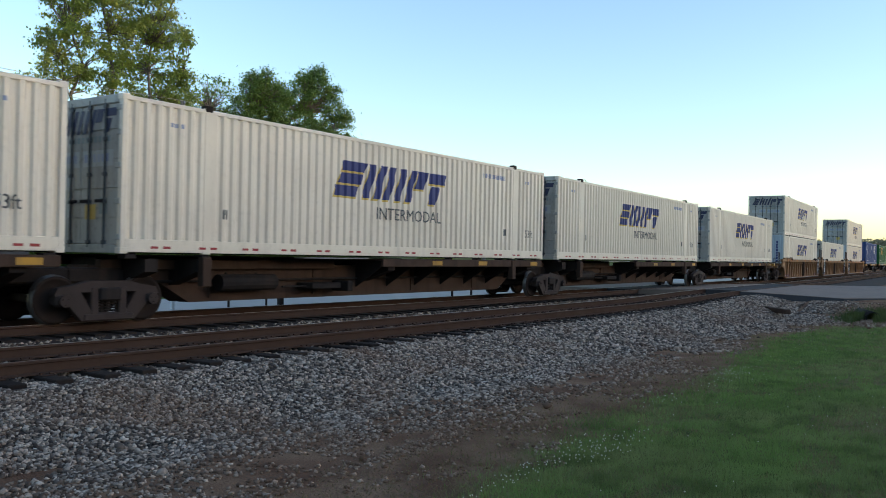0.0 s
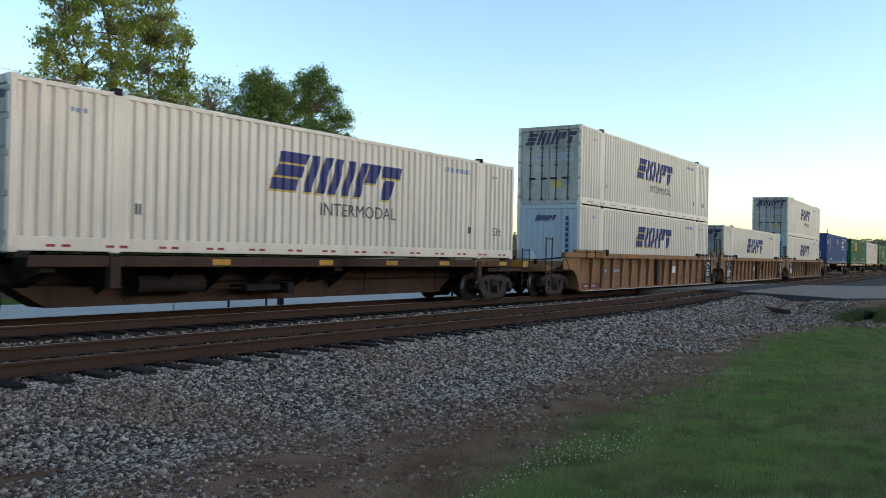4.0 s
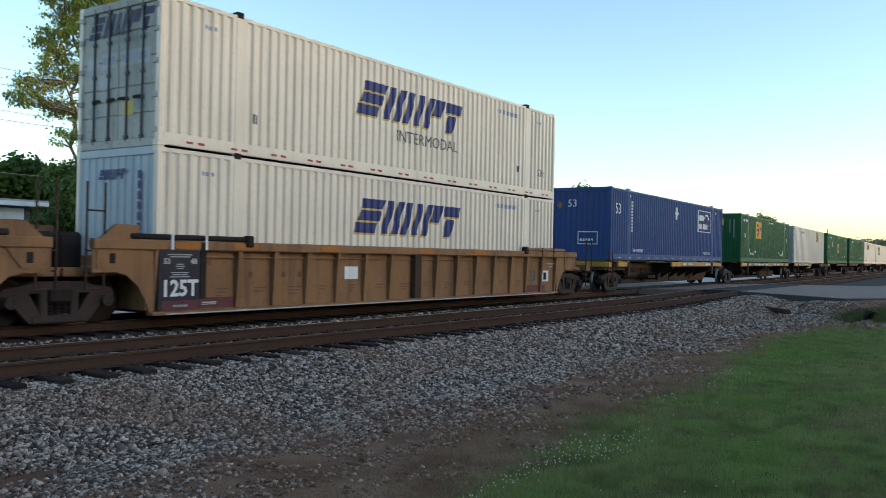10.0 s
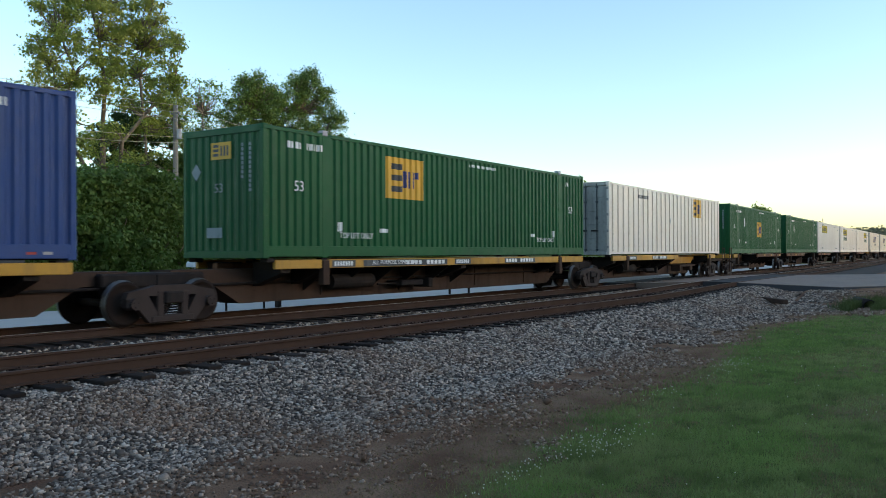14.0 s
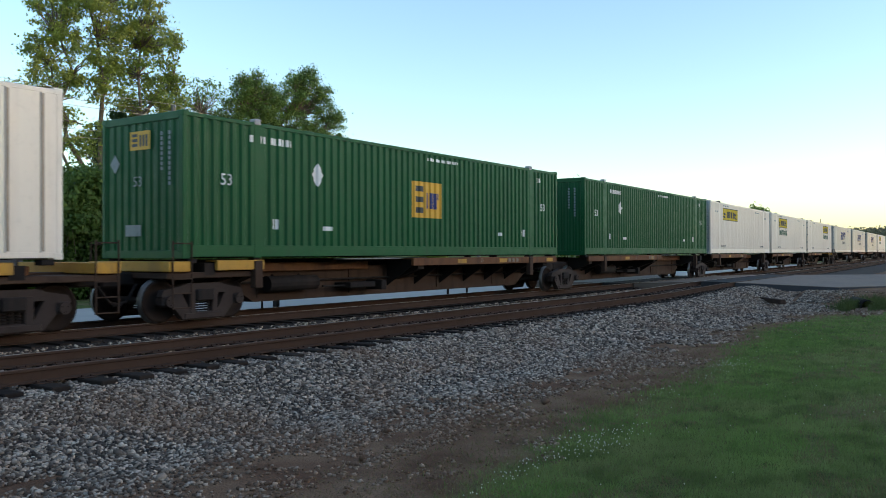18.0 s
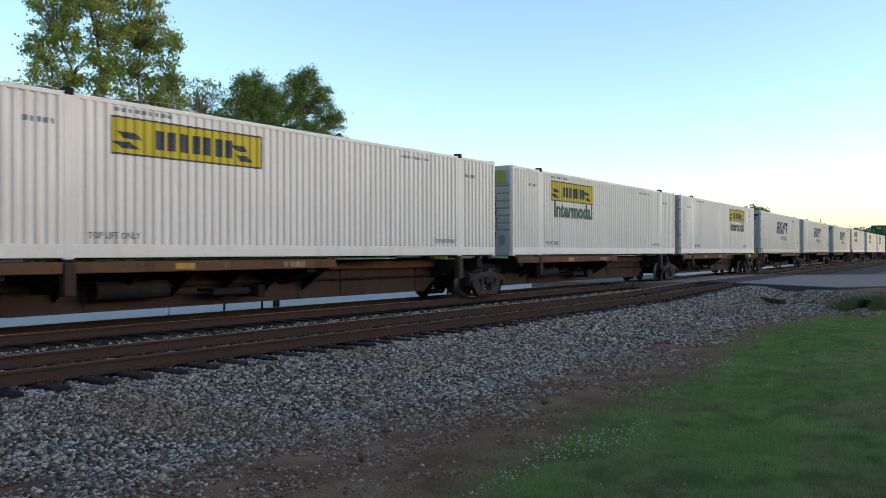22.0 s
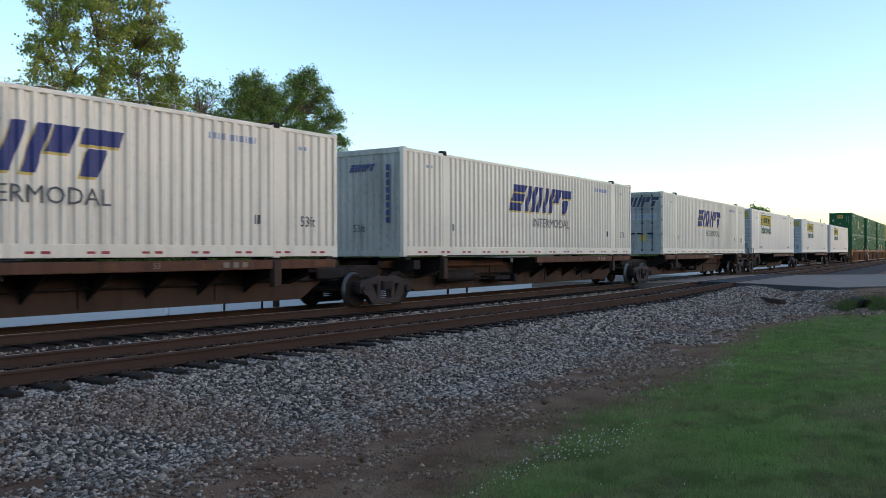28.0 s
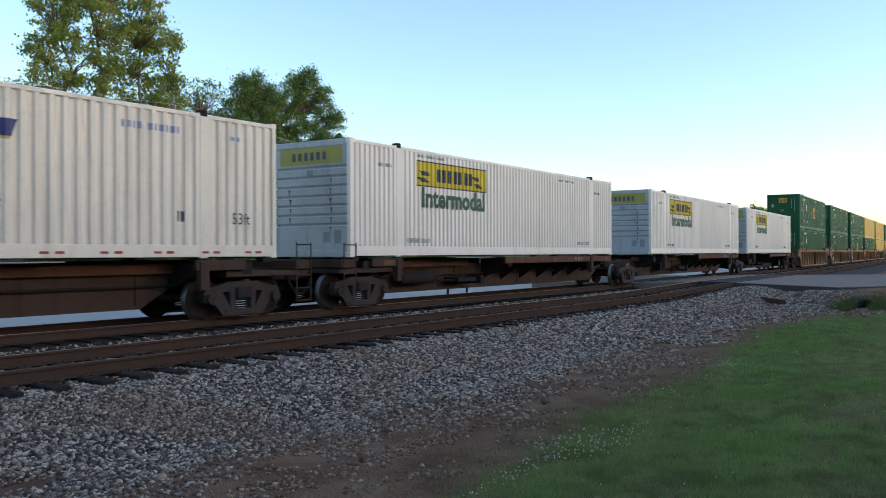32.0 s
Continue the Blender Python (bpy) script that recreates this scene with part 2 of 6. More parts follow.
# ---- mesh helpers ----
class Shape:
    """Gathers vertices and faces of one part."""

    def __init__(self):
        self.v, self.f = [], []

    def add(self, verts, faces):
        k = len(self.v)
        self.v += [tuple(p) for p in verts]
        self.f += [tuple(i + k for i in face) for face in faces]
        return self

    def box(self, x0, x1, y0, y1, z0, z1, c=0.0):
        """A block; c cuts its edges."""
        if c <= 0:
            p = [(x, y, z) for x in (x0, x1) for y in (y0, y1) for z in (z0, z1)]
            return self.add(p, [(0, 1, 3, 2), (4, 6, 7, 5), (0, 4, 5, 1), (2, 3, 7, 6), (0, 2, 6, 4), (1, 5, 7, 3)])
        c = min(c, 0.45 * min(x1 - x0, y1 - y0, z1 - z0))
        lo, hi, p, idx = (x0, y0, z0), (x1, y1, z1), [], {}
        for cx in (0, 1):
            for cy in (0, 1):
                for cz in (0, 1):
                    for ax in range(3):
                        q = []
                        for i, s in enumerate((cx, cy, cz)):
                            base, sign = (lo[i], 1) if s == 0 else (hi[i], -1)
                            q.append(base if i == ax else base + sign * c)
                        idx[cx, cy, cz, ax] = len(p)
                        p.append(q)
        fs = []
        for ax in range(3):
            o = [i for i in range(3) if i != ax]
            for s in (0, 1):
                ring = []
                for u, w in ((0, 0), (1, 0), (1, 1), (0, 1)):
                    k = [0, 0, 0]
                    k[ax], k[o[0]], k[o[1]] = s, u, w
                    ring.append(idx[(*k, ax)])
                fs.append(ring if (s == 1) != (ax == 1) else ring[::-1])
            for u in (0, 1):
                for w in (0, 1):
                    k0, k1 = [0, 0, 0], [0, 0, 0]
                    k0[o[0]], k0[o[1]], k1[o[0]], k1[o[1]], k1[ax] = u, w, u, w, 1
                    fs.append((idx[(*k0, o[0])], idx[(*k1, o[0])], idx[(*k1, o[1])], idx[(*k0, o[1])]))
        for cx in (0, 1):
            for cy in (0, 1):
                for cz in (0, 1):
                    fs.append(tuple(idx[cx, cy, cz, a] for a in range(3)))
        return self.add(p, fs)

    def prism(self, outline, axis, a, b):
        """An outline in the two other axes (in x, y, z order), run along an axis from a to b."""
        def at(q, w):
            q = list(q)
            q.insert(axis, w)
            return q
        n = len(outline)
        self.add([at(q, a) for q in outline] + [at(q, b) for q in outline],
                 [tuple(range(n))[::-1], tuple(range(n, 2 * n))] + [(i, (i + 1) % n, n + (i + 1) % n, n + i) for i in range(n)])
        return self

    def tube(self, a, b, r, r2=None, n=8, caps=True):
        a, b = Vector(a), Vector(b)
        d = (b - a).normalized()
        u = d.orthogonal().normalized()
        w = d.cross(u)
        r2 = r if r2 is None else r2
        ring = [(math.cos(2 * math.pi * i / n), math.sin(2 * math.pi * i / n)) for i in range(n)]
        p = [a + (u * c + w * s) * r for c, s in ring] + [b + (u * c + w * s) * r2 for c, s in ring]
        fs = [(i, (i + 1) % n, n + (i + 1) % n, n + i) for i in range(n)]
        if caps:
            fs += [tuple(range(n))[::-1], tuple(range(n, 2 * n))]
        return self.add(p, fs)

    def lathe(self, profile, y, n=24, cx=0.0, cz=0.0):
        """Turns (radius, offset along y) pairs about an axis that runs along y."""
        k = len(profile)
        p = [(cx + r * math.cos(2 * math.pi * i / n), y + o, cz + r * math.sin(2 * math.pi * i / n)) for i in range(n) for r, o in profile]
        fs = [(i * k + j, i * k + j + 1, ((i + 1) % n) * k + j + 1, ((i + 1) % n) * k + j) for i in range(n) for j in range(k - 1)]
        return self.add(p, fs)

    def mesh(self, name, smooth=False):
        me = bpy.data.meshes.new(name)
        me.from_pydata(self.v, [], self.f)
        if smooth:
            me.shade_smooth()
        me.update()
        return me


def part(name, shape, mat, parent=None, label="", smooth=False):
    me = shape.mesh(name, smooth) if isinstance(shape, Shape) else shape
    if not me.materials:
        me.materials.append(mat)
    ob = new(name, me)
    if parent:
        ob.parent = parent
    return tagged(ob, label)


def fix_normals(me):
    bm = bmesh.new()
    bm.from_mesh(me)
    bmesh.ops.recalc_face_normals(bm, faces=bm.faces)
    bm.to_mesh(me)
    bm.free()
    return me


def lettering(name, body, size, mat, parent, m, label="", squeeze=1.0, bold=0.0):
    """Words in the built-in font, centred on the pose m, facing along its z."""
    cu = bpy.data.curves.new(name, "FONT")
    cu.body, cu.size, cu.align_x, cu.align_y, cu.extrude = body, size, "CENTER", "CENTER", 0.002
    cu.resolution_u, cu.offset = 2, bold * size
    tmp = new(name, cu)
    me = bpy.data.meshes.new_from_object(tmp.evaluated_get(bpy.context.evaluated_depsgraph_get()))
    bpy.data.objects.remove(tmp)
    me.transform(m @ Matrix.Diagonal((squeeze, 1, 1, 1)))
    return part(name, me, mat, parent, label)


# ---- the line ----
BEND, BEND_END = 0.00131, 59.114
TRAIN_Y, NEAR_Y, GAUGE = 14.999, 10.61, 1.435


def line(s, across=0.0):
    """Place and heading s metres along the bend of the train's track; across is y where the line starts."""
    a = min(max(s, 0.0), BEND_END)
    th = BEND * a
    x, y = math.sin(th) / BEND, (1 - math.cos(th)) / BEND
    x, y = x + (s - a) * math.cos(th), y + (s - a) * math.sin(th)
    off = across - TRAIN_Y
    return x - off * math.sin(th), y + TRAIN_Y + off * math.cos(th), th


def run(t):
    """Metres that the train has gone t seconds after the start."""
    return 9.3275 * t + 0.026947 * t * t / 2 + 0.0001727 * t ** 3 / 6


def rise(s, l):
    """The near track climbs a hand's width towards the crossing, with a heap of stone before the road."""
    a = min(max((s - 25.0) / 10.0, 0.0), 1.0)
    b = min(max((s - 30.5) / 4.5, 0.0), 1.0)
    track = 0.12 * a * a * (3 - 2 * a) * min(max((13.4 - l) / 1.2, 0.0), 1.0) * min(max((l - 7.2) / 2.0, 0.0), 1.0)
    heap = 0.13 * b * b * (3 - 2 * b) * min(max((l - 6.8) / 1.0, 0.0), 1.0) * min(max((9.7 - l) / 1.2, 0.0), 1.0)
    return track + heap


def along(across, ss, outline):
    """Sweeps an outline of (across, z) along the line through the places ss."""
    sh, n = Shape(), len(outline)
    rings = []
    for s in ss:
        for da, z in outline:
            x, y, _ = line(s, across + da)
            rings.append((x, y, z + rise(s, across + da)))
    fs = [(i * n + j, i * n + (j + 1) % n, (i + 1) * n + (j + 1) % n, (i + 1) * n + j) for i in range(len(ss) - 1) for j in range(n)]
    fs += [tuple(range(n)), tuple(range((len(ss) - 1) * n, len(ss) * n))[::-1]]
    return sh.add(rings, fs)


# ---- ground, track, roads ----
def steps(*spans):
    out = []
    for a, b, d in spans:
        n = max(1, round((b - a) / d))
        out += [a + (b - a) * i / n for i in range(n)]
    return out + [spans[-1][1]]


def ground_height(s, l):
    if l < 7.6 and s > 33.2 and l > 3.0:
        h = -0.60 + 0.40 * min(1.0, (s - 33.2) / 2.4)
    elif l < 7.6:
        h = -0.60 + 0.10 * max(0.0, min(1.0, (4.0 - l) / 4.0))
    else:
        h = -0.62 if l < 19 else -0.42
    # a shallow ditch runs beside the line up to the crossing
    d = max(0.0, 1 - abs(l - 5.6) / 2.0) * max(0.0, min(1.0, (s - 24) / 5)) * (1.0 if s < 33.5 else 0.0)
    return h - 0.06 * d + 0.03 * noise.noise((s * 0.35, l * 0.5, 3.0))


def lawn_edge(s):
    """How far across the lawn reaches."""
    return float(np.interp(s, (0, 5.6, 6.3, 7.6, 9.0, 10.5, 12.2, 15.6, 18.0, 20.7, 24.6, 27.9, 30.3, 34), (3.5, 3.85, 3.98, 4.2, 4.35, 4.4, 4.5, 4.78, 5.15, 5.55, 5.6, 5.0, 3.9, 3.8)))


def build_ground():
    ss = steps((-1500, -100, 200), (-100, -10, 15), (-10, 45, 0.6), (45, 120, 6), (120, 400, 40), (400, 3000, 300))
    ls = steps((-2000, -100, 250), (-100, -10, 15), (-10, 0, 1.5), (0, 8, 0.35), (8, 26, 2.0), (26, 100, 10), (100, 2600, 250))
    verts, uvs = [], []
    for s in ss:
        for l in ls:
            x, y, _ = line(s, l)
            verts.append((x, y, ground_height(s, l)))
            uvs.append((s, l - lawn_edge(s) + 4.8 if l < 8 else l))
    n = len(ls)
    faces = [(i * n + j, (i + 1) * n + j, (i + 1) * n + j + 1, i * n + j + 1) for i in range(len(ss) - 1) for j in range(n - 1)]
    me = bpy.data.meshes.new("ground")
    me.from_pydata(verts, [], faces)
    layer = me.uv_layers.new(name="line")
    flat = [c for poly in me.polygons for vi in poly.vertices for c in uvs[vi]]
    layer.data.foreach_set("uv", flat)
    me.shade_smooth()
    return tagged(part("ground", me, GROUND), "mown green lawn thinning into brown soil beside the tracks", "ground", kind="structure")


build_ground()
BED_SS = steps((-120, -10, 10), (-10, 60, 2.0), (60, 300, 20), (300, 900, 100))
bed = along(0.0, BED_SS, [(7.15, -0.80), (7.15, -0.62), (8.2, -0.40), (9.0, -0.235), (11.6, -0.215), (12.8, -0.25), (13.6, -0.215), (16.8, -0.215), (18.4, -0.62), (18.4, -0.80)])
tagged(part("track_bed", fix_normals(bed.mesh("track_bed")), BED), "crushed-stone bed under two tracks, darkened like shade between stones", "track bed", kind="structure")

RAIL_OUTLINE = [(-0.07, -0.172), (0.07, -0.172), (0.07, -0.160), (0.012, -0.142), (0.009, -0.045), (0.036, -0.036), (0.037, -0.010), (0.028, -0.002), (-0.028, -0.002), (-0.037, -0.010), (-0.036, -0.036), (-0.009, -0.045), (-0.012, -0.142), (-0.07, -0.160)]
HEAD_OUTLINE = [(-0.026, -0.006), (-0.026, 0.0), (0.026, 0.0), (0.026, -0.006)]
RAIL_SS = steps((-120, 0, 10), (0, 60, 2.5), (60, 420, 40))


def build_track(axis, label, singles, tops):
    track = tagged(new("railway_track"), label, "railway track", "parallel tracks", "structure")
    for side in (-1, 1):
        r = part("rail", fix_normals(along(axis + side * (GAUGE / 2 + 0.035), RAIL_SS, RAIL_OUTLINE).mesh("rail")), RAILRUST, track, "rusty brown steel rail")
        part("rail_head", fix_normals(along(axis + side * (GAUGE / 2 + 0.035), RAIL_SS, HEAD_OUTLINE).mesh("rail_head")), tops[side > 0], r, "worn rail head")
    tie = Shape().box(-0.115, 0.115, -1.3, 1.3, -0.36, -0.178, 0.012).mesh("tie")
    plate = Shape()
    for side in (-1, 1):
        y = side * (GAUGE / 2 + 0.035)
        plate.box(-0.09, 0.09, y - 0.17, y + 0.17, -0.178, -0.165, 0.004)
        for dx in (-0.06, 0.06):
            for dy in (-0.10, 0.10):
                plate.box(dx - 0.018, dx + 0.018, y + dy - 0.018, y + dy + 0.018, -0.166, -0.140, 0.005)
    plate = plate.mesh("tie_plate")
    rnd = random.Random(int(axis * 10))
    rest = Shape()
    for i in range(-40, 260):
        s = i * 0.545 + rnd.uniform(-0.03, 0.03)
        x, y, th = line(s, axis + rnd.uniform(-0.05, 0.05))
        if singles and -3 < s < 35.2:
            for name, me, mat in (("tie", tie, TIE), ("tie_plate", plate, RAILRUST)):
                ob = part(name, me, mat, track)
                ob.matrix_basis = pose(x, y, rise(s, axis) + (rnd.uniform(-0.008, 0.004) if name == "tie" else 0), 0, 0, math.degrees(th) + (rnd.uniform(-1.2, 1.2) if name == "tie" else 0))
        elif not 35.2 <= s < 48.6:
            m = pose(x, y, rise(s, axis), 0, 0, math.degrees(th))
            k = len(rest.v)
            rest.box(-0.115, 0.115, -1.3, 1.3, -0.36, -0.178)
            rest.v[k:] = [tuple(m @ Vector(p)) for p in rest.v[k:]]
    tagged(part("tie_run", rest, TIE, track, "dark timber ties"), kind="stuff")


build_track(NEAR_Y, "empty rusty track on dark timber ties", True, (DULLTOP, RAILTOP))
build_track(TRAIN_Y, "rusty track that carries the train", False, (RAILTOP, RAILTOP))

# level crossing and its road
crossing = tagged(new("level_crossing"), "dark rubber and asphalt panels between the rails", "level crossing", kind="structure")
CROSS_SS = steps((35.4, 48.5, 1.5))
for a, b in ((9.96, 11.26), (11.42, 14.19), (14.35, 15.65), (15.81, 19.2)):
    part("crossing_panel", fix_normals(along(0.0, CROSS_SS, [(a, -0.3), (a, -0.012), (b, -0.012), (b, -0.3)]).mesh("crossing_panel")), ROADMAT if a in (11.42, 15.81) else PANEL, crossing)


def slab(name, outline, z_top, mat, label, category, depth=0.25):
    """A paved area from its corners (x, y); z_top gives each corner's height."""
    sh = Shape()
    n = len(outline)
    sh.add([(x, y, z) for (x, y), z in zip(outline, z_top)] + [(x, y, z - depth) for (x, y), z in zip(outline, z_top)],
           [tuple(range(n)), tuple(range(n, 2 * n))[::-1]] + [(i, (i + 1) % n, n + (i + 1) % n, n + i) for i in range(n)])
    return tagged(part(name, fix_normals(sh.mesh(name)), mat), label, category, kind="structure")


slab("road", [(35.45, 10.6), (37.25, 7.1), (41.5, 5.9), (47.0, 1.5), (60, -14), (95, -50), (130, -50), (82, -6), (60, 7.6), (48.9, 11.3)],
     [0.10, -0.08, -0.14, -0.22, -0.3, -0.3, -0.3, -0.3, -0.1, 0.10], ROADMAT, "grey asphalt road leading up to the crossing", "road")
# dark strip added over the slab's side, for the shade on that edge
edge = Shape().add([(35.37, 10.6, 0.085), (37.17, 7.02, -0.095), (41.45, 5.8, -0.155), (35.31, 10.56, -0.45), (37.05, 6.92, -0.55), (41.4, 5.68, -0.55),
                    (35.44, 10.62, 0.085), (37.24, 7.11, -0.095), (41.5, 5.9, -0.155), (35.44, 10.62, -0.45), (37.24, 7.11, -0.55), (41.5, 5.9, -0.55)],
                   [(0, 1, 4, 3), (1, 2, 5, 4), (0, 6, 7, 1), (1, 7, 8, 2), (6, 9, 10, 7), (7, 10, 11, 8), (3, 4, 10, 9), (4, 5, 11, 10), (0, 3, 9, 6), (2, 8, 11, 5)])
tagged(part("road_edging", fix_normals(edge.mesh("road_edging")), PANEL), "dark strip standing for the shaded edge of the road's bed", "road edge", kind="structure")
far_road = along(0.0, steps((-60, 120, 6)), [(19.0, -0.7), (19.0, -0.36), (24.5, -0.36), (24.5, -0.7)])
tagged(part("road", fix_normals(far_road.mesh("road")), PALEROAD), "pale concrete street beyond the tracks", "road", kind="structure")


# ---- train ----
BOX_L, BOX_W, BOX_H = 16.10, 2.59, 2.90
FACE = BOX_W / 2
POST_X = 6.09
SPINE_Z, WELL_Z = 1.2555, 0.3986


def corrugation(x0, x1, pitch=0.25, depth=0.045, rib=False):
    """(x, depth) along a pressed wall, from x0 to x1."""
    n = max(1, round((x1 - x0) / pitch))
    p, w = [(x0, 0.0)], (x1 - x0) / n
    for i in range(n):
        a = x0 + i * w
        if rib:
            p += [(a + 0.41 * w, 0.0), (a + 0.42 * w, -0.028), (a + 0.57 * w, -0.028), (a + 0.58 * w, 0.0)]
        else:
            p += [(a + 0.24 * w, 0.0), (a + 0.42 * w, depth), (a + 0.70 * w, depth), (a + 0.88 * w, 0.0)]
    return p + [(x1, 0.0)]


def wall_profile(style):
    if style == "posts":
        return corrugation(-8.0, 8.0, 0.59, rib=True)
    out = []
    for a, b in ((-8.0, -POST_X - 0.16), (-POST_X + 0.16, POST_X - 0.16), (POST_X + 0.16, 8.0)):
        out += corrugation(a, b, *((0.25, 0.045) if style != "fine" else (0.2, 0.036)))
    return out


def depth_at(profile, x):
    for (xa, da), (xb, db) in zip(profile, profile[1:]):
        if xa <= x <= xb:
            return da if xb == xa else da + (db - da) * (x - xa) / (xb - xa)
    return 0.0


def clip_x(poly, x, keep_less):
    out = []
    for (xa, za), (xb, zb) in zip(poly, poly[1:] + poly[:1]):
        ina, inb = (xa <= x, xb <= x) if keep_less else (xa >= x, xb >= x)
        if ina:
            out.append((xa, za))
        if ina != inb:
            t = (x - xa) / (xb - xa)
            out.append((x, za + t * (zb - za)))
    return out


def painted(name, polys, mat, parent, profile, lift=0.004, label=""):
    """Flat shapes in (x, z), laid onto the pressed wall that faces -y."""
    sh = Shape()
    xs = [x for x, _ in profile]
    for poly in polys:
        lo, hi = min(q[0] for q in poly), max(q[0] for q in poly)
        cuts = sorted({lo, hi, *(x for x in xs if lo < x < hi)})
        for a, b in zip(cuts, cuts[1:]):
            if b - a < 1e-5:
                continue
            piece = clip_x(clip_x(poly, a, False), b, True)
            if len(piece) > 2:
                da, db = depth_at(profile, a + 1e-6), depth_at(profile, b - 1e-6)
                sh.add([(x, -FACE - lift + da + (db - da) * (x - a) / (b - a), z) for x, z in piece], [tuple(range(len(piece)))])
    return tagged(part(name, sh, mat, parent, label), kind="stuff" if len(polys) > 1 else "")


def rect(x0, x1, z0, z1, slant=0.0):
    return [(x0, z0), (x1, z0), (x1 + slant, z1), (x0 + slant, z1)]


def slanted_logo(x0, x1, z0, z1):
    """Abstract leaning bars that fill the place of a carrier's mark."""
    h, lean = z1 - z0, 0.36
    u = (x1 - x0 - lean * h) / 4.8
    out = []

    def bar(a, b, c, d):
        out.append([(x0 + a * u + lean * h * c, z0 + c * h), (x0 + b * u + lean * h * c, z0 + c * h), (x0 + b * u + lean * h * d, z0 + d * h), (x0 + a * u + lean * h * d, z0 + d * h)])
    bar(0.0, 0.92, 0.0, 0.30)
    bar(0.06, 0.96, 0.36, 0.66)
    bar(0.06, 1.02, 0.72, 1.0)
    for a in (1.15, 1.60, 2.05):
        bar(a, a + 0.30, 0.0, 1.0)
    bar(2.55, 2.84, 0.0, 1.0)
    bar(3.02, 3.31, 0.0, 1.0)
    bar(3.36, 3.86, 0.44, 1.0)
    bar(3.98, 4.85, 0.66, 1.0)
    bar(4.18, 4.60, 0.0, 0.58)
    return out


def mark_bars(x, z, w, h, n, gap=0.35):
    """A row of small upright bars where writing cannot be read."""
    p = w / n
    return [rect(x + i * p, x + i * p + p * (1 - gap), z, z + h) for i in range(n)]


def end_plate(name, polys, mat, parent, lift=0.004, label="", x=-BOX_L / 2):
    """Flat shapes in (across from the near edge's far side, z) on the end wall that faces -x."""
    sh = Shape()
    for poly in polys:
        sh.add([(x - lift, -a, z) for a, z in poly], [tuple(range(len(poly)))])
    return tagged(part(name, sh, mat, parent, label), kind="stuff" if len(polys) > 1 else "")


